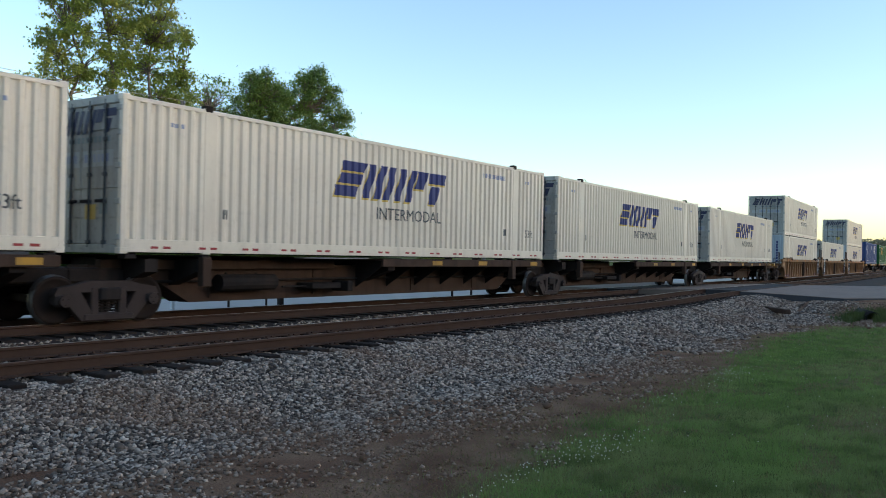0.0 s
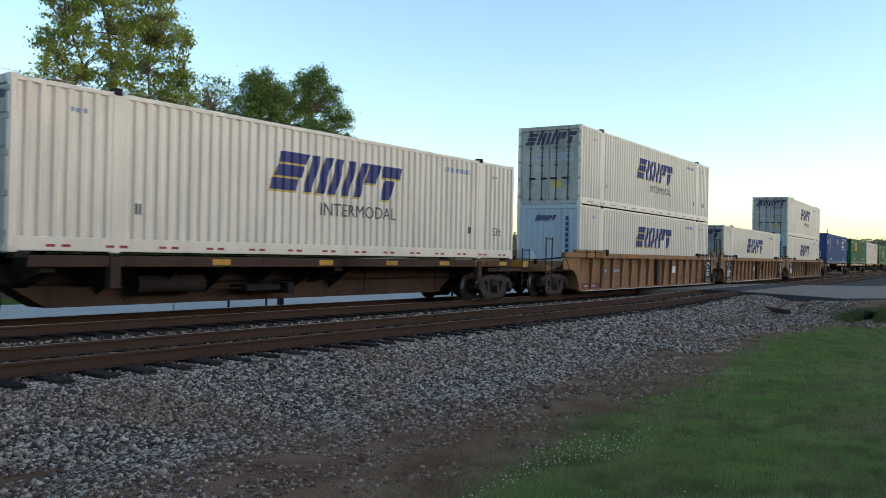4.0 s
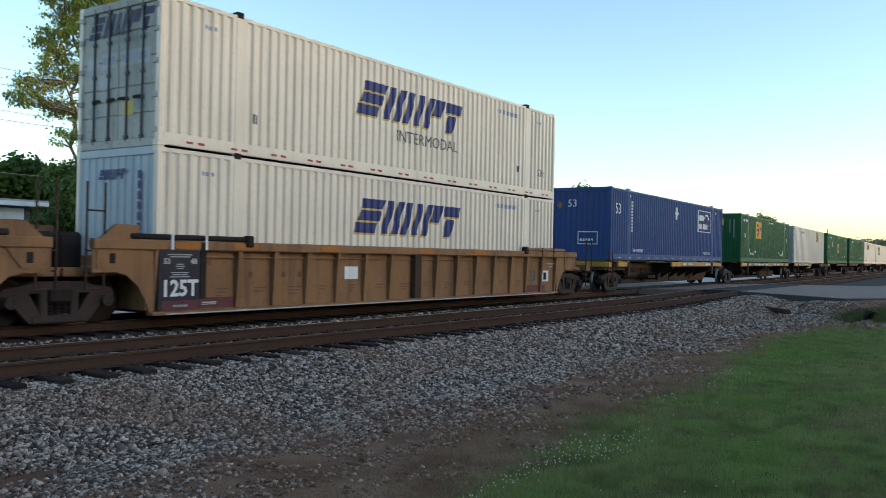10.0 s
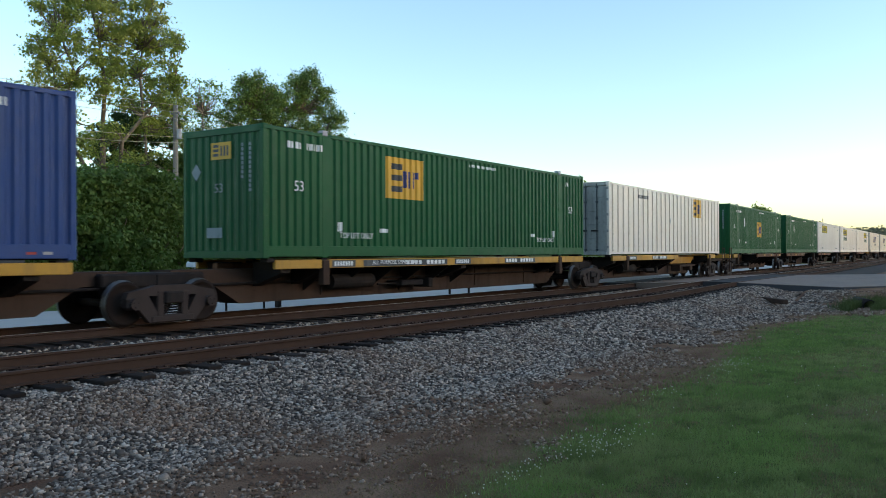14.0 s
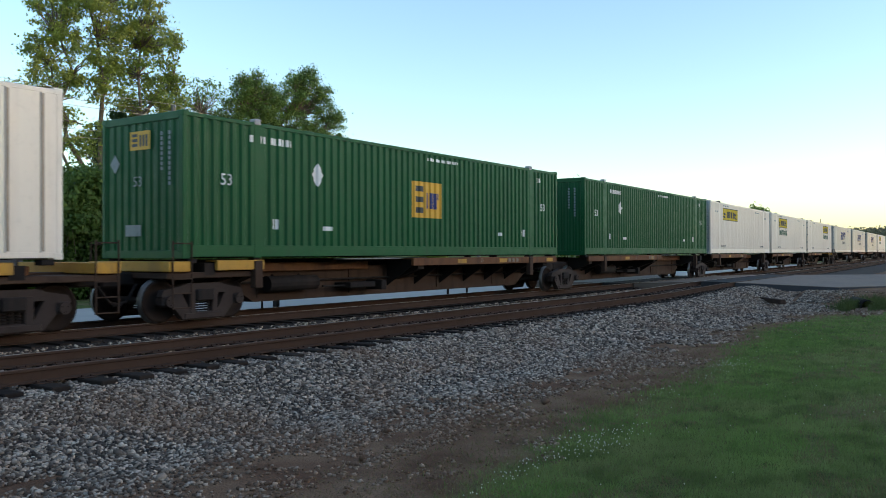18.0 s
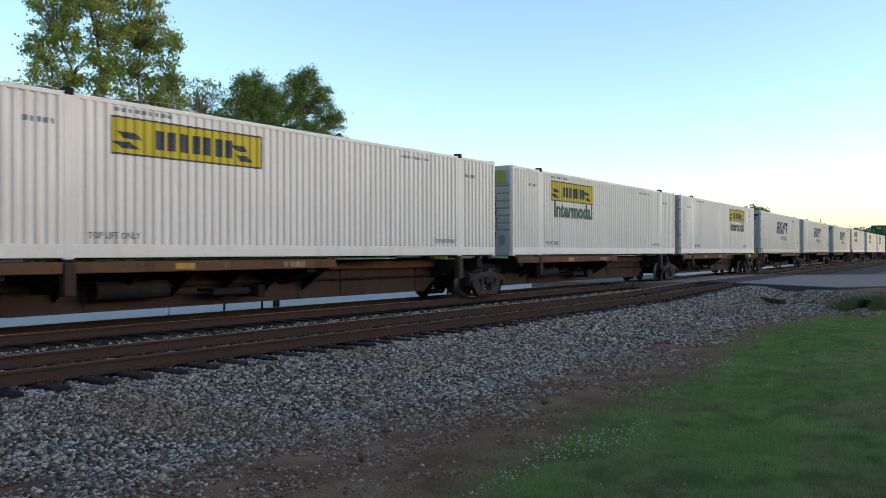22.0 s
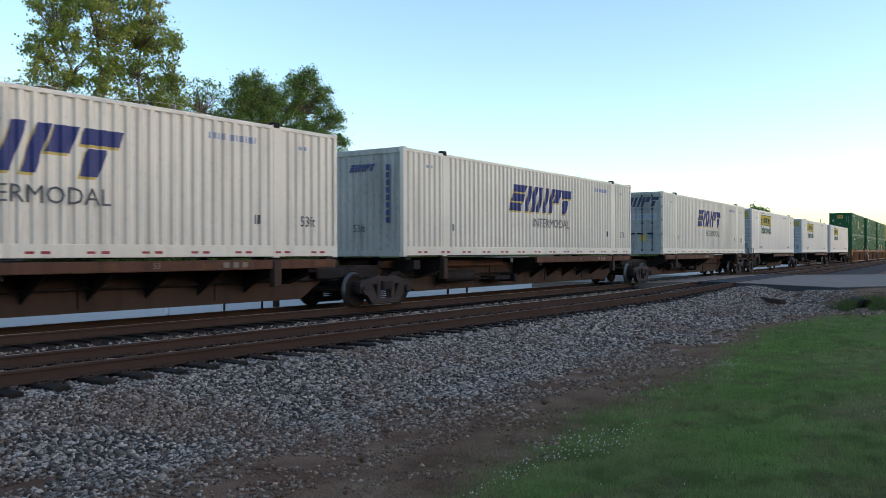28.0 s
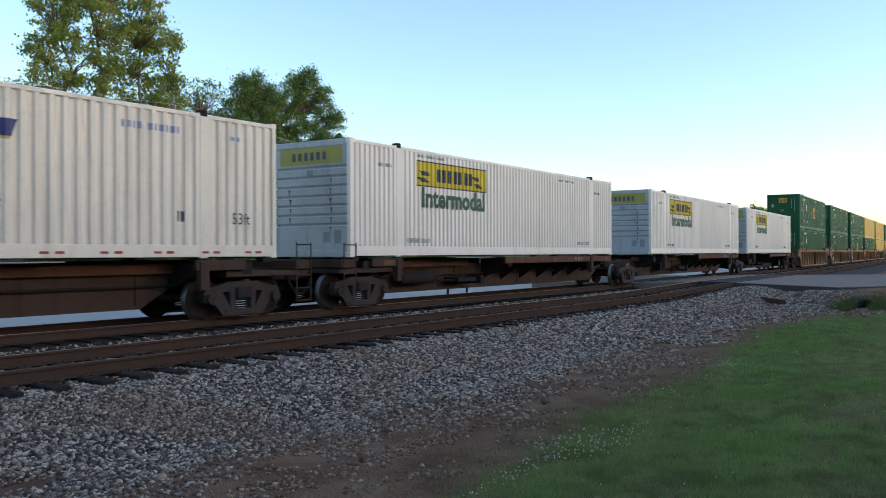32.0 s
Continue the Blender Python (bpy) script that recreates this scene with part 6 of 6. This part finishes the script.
def build_background():
    for i, (x, y, w, h) in enumerate(((18.9, 31.2, 2.3, 4.3), (19.9, 31.2, 3.0, 4.9), (22.1, 31.8, 3.0, 5.3), (24.6, 33.2, 2.8, 4.9), (20.9, 34.5, 3.2, 5.2), (27.6, 36, 2.4, 4.0), (31.0, 37, 2.6, 3.6), (32.2, 41.0, 3.4, 7.4), (34.6, 42.0, 3.2, 6.6), (14.0, 42, 3.0, 4.2), (36.0, 39, 2.4, 3.4), (41.0, 40, 2.6, 3.4), (46.5, 41, 3.0, 3.6))):
        bush(x, y, w, h, 30 + i)
    # low grey house with white trim
    h = tagged(new("house"), "low dark grey house with white fascia and blind-covered window", "house")
    h.matrix_basis = pose(15.55, 29.0, -0.5)
    wall = part("wall", Shape().box(-9.0, 0.0, 0.0, 6.0, 0, 3.22), WALLG, h, "dark grey horizontal siding")
    for i in range(15):
        part("siding_board", Shape().box(-9.0, 0.02, -0.022, -0.002, 0.1 + i * 0.2, 0.285 + i * 0.2, 0.008), WALLG, wall)
    part("roof", fix_normals(Shape().prism([(-0.55, 3.36), (-0.55, 3.42), (3.0, 3.5), (6.5, 3.42), (6.5, 3.36), (3.0, 3.44)], 0, -9.4, 0.4).mesh("roof")), ROOFG, h, "pale grey low roof")
    part("fascia", Shape().box(-9.4, 0.4, -0.56, -0.5, 3.2, 3.36, 0.01), WALLW, h, "white fascia board")
    for x in (-7.4, -4.4, -1.15):
        w = part("window", Shape().box(x - 0.95, x + 0.95, -0.05, -0.024, 2.2, 3.14, 0.01), WALLW, h, "white framed window")
        for k in range(9):
            part("blind_slat", Shape().box(x - 0.86, x + 0.86, -0.062, -0.052, 2.26 + 0.09 * k, 2.34 + 0.09 * k, 0.003), WALLW, w)
        part("sill", Shape().box(x - 1.0, x + 1.0, -0.16, -0.024, 1.84, 1.91, 0.01), WALLW, w)
    # utility poles and cables
    poles = [(8.0, 37.0, 9.6), (28.6, 38.0, 9.25), (62.0, 40.5, 6.7)]
    for x, y, z in poles + [(45.6, 48.2, 9.2)]:
        p = tagged(new("utility_pole"), "weathered wooden utility pole", "utility pole", "utility poles")
        p.matrix_basis = pose(x, y, -0.45)
        part("pole", Shape().tube((0, 0, 0), (0, 0, z + 0.45), 0.17, 0.12, n=12), WOODP, p)
        part("bracket_arm", Shape().box(-0.05, 0.05, -0.3, 0.3, z - 0.02, z + 0.07, 0.01), WOODP, p)
        for k in range(3):
            part("insulator", Shape().tube((0.0, -0.14, z + 0.3 - 0.36 * k), (0.0, -0.14, z + 0.44 - 0.36 * k), 0.045, 0.03, n=8), GALV, p)
        part("transformer_box", Shape().tube((0.0, -0.3, z - 1.35), (0.0, -0.3, z - 0.85), 0.13, n=10), GALV, p)
    for dz, sag in ((-0.02, 0.35), (-0.38, 0.4), (-0.72, 0.35), (-1.7, 0.5), (-2.0, 0.6), (-4.3, 0.6)):
        for (xa, ya, za), (xb, yb, zb) in zip(poles, poles[1:]):
            a, b = Vector((xa, ya - 0.16, za + dz)), Vector((xb, yb - 0.16, zb + dz))
            pts = []
            for k in range(13):
                q = a.lerp(b, k / 12)
                q.z -= 4 * sag * (k / 12) * (1 - k / 12)
                pts.append(q)
            ring = [(0, 0.015), (0.013, -0.008), (-0.013, -0.008)]
            sh = Shape().add([(q.x + du, q.y, q.z + dv) for q in pts for du, dv in ring], [(i * 3 + j, i * 3 + (j + 1) % 3, i * 3 + 3 + (j + 1) % 3, i * 3 + 3 + j) for i in range(12) for j in range(3)])
            tagged(part("cable", sh, WIRE), "thin sagging overhead cable between poles", "cable", "overhead cables")
    # short marker posts along the street
    for x, r, mat, word in POSTS:
        m = tagged(part("marker_post", Shape().box(-r, r, -r, r, -0.36, 0.0, 0.012).box(-r - 0.012, r + 0.012, -r - 0.012, r + 0.012, 0.0, 0.05, 0.01), mat), word + " post at the street's edge", "post", "marker posts")
        m.matrix_basis = pose(x, 20.2, 0)
    # culvert and dropped board
    c = tagged(new("culvert"), "dark galvanised drain pipe end in a weedy bank", "drain pipe")
    c.matrix_basis = pose(32.5, 5.2, -0.56, 0, 0, 20)
    ring, n = Shape(), 20
    ring.add([(dx, r * math.cos(2 * math.pi * i / n), r * math.sin(2 * math.pi * i / n)) for dx, r in ((0.0, 0.21), (0.0, 0.24), (2.5, 0.24), (2.5, 0.21)) for i in range(n)],
             [(j * n + i, j * n + (i + 1) % n, ((j + 1) % 4) * n + (i + 1) % n, ((j + 1) % 4) * n + i) for j in range(4) for i in range(n)])
    part("pipe", fix_normals(ring.mesh("pipe", True)), DARK, c)
    # white twin box on a post across the street, lone pole far along the line
    tb = tagged(new("mailbox"), "two small white boxes on one post across the street", "mailbox")
    tb.matrix_basis = pose(19.6, 25.0, -0.42)
    part("post", Shape().box(-0.05, 0.05, -0.05, 0.05, 0, 1.30, 0.008), WOODP, tb)
    for dx in (-0.105, 0.105):
        part("box", fix_normals(Shape().prism([(dx - 0.09, 1.30), (dx + 0.09, 1.30), (dx + 0.09, 1.44), (dx + 0.04, 1.50), (dx - 0.04, 1.50), (dx - 0.09, 1.44)], 1, -0.2, 0.2).mesh("box")), WALLW, tb, "white rounded box")
    m = tagged(part("signal_mast", Shape().tube((0, 0, 0), (0, 0, 12.0), 0.16, 0.12, n=8), WOODP), "thin bare mast far along the line", "pole")
    m.matrix_basis = pose(288, 59.6, -0.3)
    b = tagged(part("board", Shape().box(-1.05, 1.05, -0.1, 0.1, 0, 0.16, 0.012), RUST), "rust-brown timber lying on the stones", "timber")
    b.matrix_basis = pose(31.6, 8.2, -0.46, 0, 0, 36)


def blocking_woods():
    """An unseen belt of trees, added behind the lawn to block low sky light."""
    rng = np.random.default_rng(8)
    tips = []
    for _ in range(3600):
        x = rng.uniform(-120, 150)
        y = -36 - rng.uniform(0, 9) - 0.15 * max(0.0, x)
        tips.append((x, y, rng.uniform(0.02, 1.0) * (8.8 + 1.8 * math.sin(x * 0.13) + 1.0 * math.sin(x * 0.41))))
    ob = part("blocking_woods", leaves(tips, 12, (1.8, 1.6, 0.7), 0.8, 9), LEAF_HAZE)
    tagged(ob, "unseen tree belt added behind the camera to block low sky light", "woods", kind="stuff")


def far_woods():
    """Wooded rise that closes the view along the line."""
    rng = np.random.default_rng(5)
    tips = []
    for _ in range(3600):
        az = radians(rng.uniform(50, 125))
        r = rng.uniform(420, 620)
        top = r * 0.0262 + 1.1 * math.sin(az * 31) + 0.8 * math.sin(az * 83)
        tips.append((r * math.sin(az), r * math.cos(az), rng.uniform(0.1, 1.0) ** 0.6 * top))
    # no air haze here: the leaf colour carries it
    ob = part("far_woods", leaves(tips, 30, (2.6, 2.6, 1.0), 0.75, 6), LEAF_HAZE)
    tagged(ob, "wooded rise on the horizon with haze in its leaf colour", "woods", kind="stuff")


gm, gn, gl, gb = material("window_glass", 0.05)
gb.inputs["Base Color"].default_value = (0.05, 0.06, 0.07, 1)
GLASS = gm
build_trees()
build_background()
far_woods()
blocking_woods()


# ---- loose stone, grass, flowers ----
def scatter(name, pts, sizes, seed, mat, label, category, flat=0.75):
    """Angular eight-cornered stones."""
    rng = np.random.default_rng(seed)
    n = len(pts)
    cube = np.array([(x, y, z) for x in (-1, 1) for y in (-1, 1) for z in (-1, 1)], float)
    v = cube[None] * rng.uniform(0.25, 1.1, (n, 8, 3))
    q = rng.normal(0, 1, (n, 4))
    q /= np.linalg.norm(q, axis=1)[:, None]
    a, b, c, d = q.T
    rot = np.stack([1 - 2 * (c * c + d * d), 2 * (b * c - a * d), 2 * (b * d + a * c), 2 * (b * c + a * d), 1 - 2 * (b * b + d * d), 2 * (c * d - a * b), 2 * (b * d - a * c), 2 * (c * d + a * b), 1 - 2 * (b * b + c * c)], -1).reshape(n, 3, 3)
    v = np.einsum("nij,nkj->nki", rot, v) * np.array((1, 1, flat)) * np.array(sizes)[:, None, None] + np.array(pts)[:, None, :]
    quads = np.array([(0, 1, 3, 2), (4, 6, 7, 5), (0, 4, 5, 1), (2, 3, 7, 6), (0, 2, 6, 4), (1, 5, 7, 3)])
    f = (quads[None] + 8 * np.arange(n)[:, None, None]).reshape(-1, 4)
    me = bpy.data.meshes.new(name)
    me.vertices.add(8 * n)
    me.vertices.foreach_set("co", v.ravel())
    me.loops.add(f.size)
    me.loops.foreach_set("vertex_index", f.ravel().astype(np.int32))
    me.polygons.add(len(f))
    me.polygons.foreach_set("loop_start", np.arange(0, f.size, 4))
    me.update(calc_edges=True)
    return tagged(part(name, me, mat), label, category, kind="stuff")


def bed_height(l):
    if l < 7.15:
        return None
    pts = [(7.15, -0.62), (8.2, -0.40), (9.0, -0.235), (11.6, -0.215), (12.8, -0.25), (13.6, -0.215), (16.8, -0.215)]
    return float(np.interp(l, [p[0] for p in pts], [p[1] for p in pts]))


def build_stones():
    rng = np.random.default_rng(21)
    pts, sizes = [], []
    for s0, s1, l0, l1, dens, size in ((0.5, 8, 6.4, 9.6, 1400, 0.0205), (8, 16, 6.4, 9.6, 950, 0.024), (16, 38, 5.8, 9.6, 420, 0.032), (1, 8, 3.2, 6.4, 900, 0.0165), (8, 16, 3.4, 6.4, 560, 0.020), (16, 36, 3.6, 5.8, 260, 0.028), (2, 38, 9.6, 12.5, 190, 0.027), (2, 38, 12.5, 13.6, 90, 0.025)):
        for _ in range(int((s1 - s0) * (l1 - l0) * dens)):
            s, l = rng.uniform(s0, s1), rng.uniform(l0, l1)
            if l < 7.2:
                u = (7.2 - l) / (7.2 - lawn_edge(s))
                if rng.random() > 1.0 - 1.15 * u + 1.0 * noise.noise((s * 0.45, l * 1.3, 7.0)) + 0.8 * noise.noise((s * 1.5, l * 2.6, 1.0)):
                    continue
                if u > 1.08 + 0.2 * noise.noise((s * 0.8, l * 0.8, 2.0)):
                    continue
            if s > 35.3 - 0.45 * min(0.0, l - 9.78) and s < 48.6:
                continue
            if 9.18 < l < 11.95 and abs((s / 0.545 + 0.5) % 1 - 0.5) < 0.23:
                continue
            z = bed_height(l)
            if z is not None:
                z += rise(s, l)
            else:
                z = ground_height(s, l)
            x, y, _ = line(s, l)
            k = size * rng.uniform(0.6, 1.5)
            pts.append((x, y, z + k * 0.25))
            sizes.append(k)
    # a few lone larger stones in the soil
    for x, y, k in ((4.57, 6.25, 0.045), (4.86, 7.33, 0.05), (7.2, 5.9, 0.04), (9.75, 5.35, 0.06), (6.1, 5.3, 0.035), (14.17, 7.37, 0.07)):
        pts.append((x, y, -0.57))
        sizes.append(k)
    # spilled stone along the road's edge
    for _ in range(900):
        f = rng.random()
        x, y = (35.3 + 1.8 * f / 0.45, 10.5 - 3.5 * f / 0.45) if f < 0.45 else (37.1 + 4.3 * (f - 0.45) / 0.55, 6.95 - 1.2 * (f - 0.45) / 0.55)
        k = 0.04 * rng.uniform(0.6, 1.5)
        d = abs(rng.normal(0, 0.45))
        z = -0.17 - 0.16 * f / 0.45 if f < 0.45 else -0.36
        pts.append((x - d * (0.9 if f < 0.45 else 0.2), y - d * (0.3 if f < 0.45 else 1.0), z - 0.12 * d))
        sizes.append(k)
    # pale rubble before the drain pipe
    for _ in range(700):
        s, l = rng.normal(30.6, 1.0), rng.normal(4.3, 0.25)
        k = 0.045 * rng.uniform(0.6, 1.4)
        pts.append((*line(s, l)[:2], ground_height(s, l) + 0.3 * k))
        sizes.append(k)
    scatter("ballast", pts, sizes, 22, STONES, "loose grey crushed stone of mixed tones", "ballast")


def blades(pts, h, w, lean, seed, name):
    rng = np.random.default_rng(seed)
    p = np.array(pts, float)
    n = len(p)
    a = rng.uniform(0, 2 * math.pi, n)
    d = np.stack([np.cos(a), np.sin(a), np.zeros(n)], -1)
    tip = rng.normal(0, lean, (n, 3))
    w = np.broadcast_to(np.array(w, float), (n,))[:, None]
    hh = h * rng.uniform(0.5, 1.4, (n, 1))
    tip = p + tip * np.array((1, 1, 0)) + np.array((0, 0, 1)) * hh
    v = np.stack([p - d * w, p + d * w, tip], 1).reshape(-1, 3)
    me = bpy.data.meshes.new(name)
    me.vertices.add(3 * n)
    me.vertices.foreach_set("co", v.ravel())
    me.loops.add(3 * n)
    me.loops.foreach_set("vertex_index", np.arange(3 * n, dtype=np.int32))
    me.polygons.add(n)
    me.polygons.foreach_set("loop_start", np.arange(0, 3 * n, 3))
    me.update(calc_edges=True)
    return me


def build_grass():
    rng = np.random.default_rng(31)
    green, gw, dry, dw, weeds = [], [], [], [], []
    # blades thin out and widen evenly with distance from the lawn's near corner
    cells = np.arange(3.5, 46, 0.25)
    for s0 in cells:
        far = max(1.0, s0 / 7.0)
        l0, l1 = 0.06 * s0 - 1.2, min(0.9 * s0 + 1.8, 7.2)
        n = int(0.25 * (l1 - l0) * 3900 / far ** 2)
        for s, l in zip(rng.uniform(s0, s0 + 0.25, n), rng.uniform(l0, l1, n)):
            w = 0.0042 * far ** 0.85
            rough = 0.35 * noise.noise((s * 0.6, l * 0.6, 0.0)) + 0.28 * noise.noise((s * 2.4, l * 2.4, 5.0))
            e = l + rough - lawn_edge(s) + 0.08
            if e > 1.9:
                continue
            place = (*line(s, l)[:2], ground_height(s, l) - 0.004)
            thin = noise.noise((s * 0.5, l * 0.9, 9.0)) + 0.5 * noise.noise((s * 1.7, l * 2.6, 4.0))
            if rng.random() < 1 / (1 + math.exp(min(40.0, e * 8.0))):
                if thin > 0.22 and rng.random() < 0.65:
                    if rng.random() < 0.6:
                        dry.append(place)
                        dw.append(w)
                else:
                    green.append(place)
                    gw.append(w)
            elif rng.random() < 0.42 - 0.25 * e:
                dry.append(place)
                dw.append(w)
    ob = part("grass", blades(green, 0.05, gw, 0.024, 32, "grass"), GRASSB)
    tagged(ob, "short mown green grass", "grass", kind="stuff")
    ob = part("dry_grass", blades(dry, 0.032, dw, 0.034, 33, "dry_grass"), DRYB)
    tagged(ob, "thin dry grass on bare soil", "grass", kind="stuff")
    # taller weeds round the drain pipe
    for _ in range(9000):
        s, l = rng.normal(32.2, 0.8), rng.normal(4.5, 0.42)
        if s < 34.5 and not (s < 32.5 and abs(l - 4.6) < 0.3):
            weeds.append((*line(s, l)[:2], ground_height(s, l) - 0.01))
    ob = part("weeds", blades(weeds, 0.26, 0.012, 0.12, 34, "weeds"), WEEDB)
    tagged(ob, "tall dark weeds round the drain", "weeds", kind="stuff")


def build_clover():
    rng = np.random.default_rng(41)
    heads, k = Shape(), 0
    for cs, cl, ss, sl, n in ((7.7, 3.62, 0.5, 0.16, 110), (6.2, 3.75, 0.4, 0.10, 60), (7.6, 4.05, 0.5, 0.12, 30), (10.9, 4.3, 0.5, 0.1, 30), (14.0, 4.35, 0.9, 0.2, 90), (9.5, 2.6, 2.0, 0.6, 25), (17.0, 3.6, 3.0, 0.7, 25)):
        for _ in range(n):
            s, l = rng.normal(cs, ss), rng.normal(cl, sl)
            if l > lawn_edge(s) - 0.1:
                continue
            x, y, _ = line(s, l)
            z = ground_height(s, l)
            h, r = rng.uniform(0.05, 0.10), rng.uniform(0.006, 0.0095)
            heads.add([(x + r, y, z + h), (x, y + r, z + h), (x - r, y, z + h), (x, y - r, z + h), (x, y, z + h + r), (x, y, z + h - r)],
                      [(0, 1, 4), (1, 2, 4), (2, 3, 4), (3, 0, 4), (1, 0, 5), (2, 1, 5), (3, 2, 5), (0, 3, 5)])
    tagged(part("clover_flowers", heads, CLOVER), "tiny white clover heads in the grass", "flowers", kind="stuff")


build_stones()
build_grass()
build_clover()


# ---- movement ----
def motions():
    for thing, s, z in MOVING:
        walk(thing, [(k / 2, at_line(s - run(k / 2), z)) for k in range(65)])
    for wheel, s in ROLLING:
        x = wheel.matrix_basis.translation.x
        times = [0.0]
        for k in range(1, 961):
            if -9 < s - run(k / 30) < 60:
                times.append(k / 30)
        if times[-1] < 32.0:
            times.append(32.0)
        rows, turned, last = [], 0.0, 0.0
        for t in times:
            step = run(t) - run(last)
            if step < 0.65:
                turned -= math.degrees(step / 0.42)
            rows.append((t, pose(x, 0, 0.42, 0, turned, 0)))
            last = t
        walk(wheel, rows)


motions()
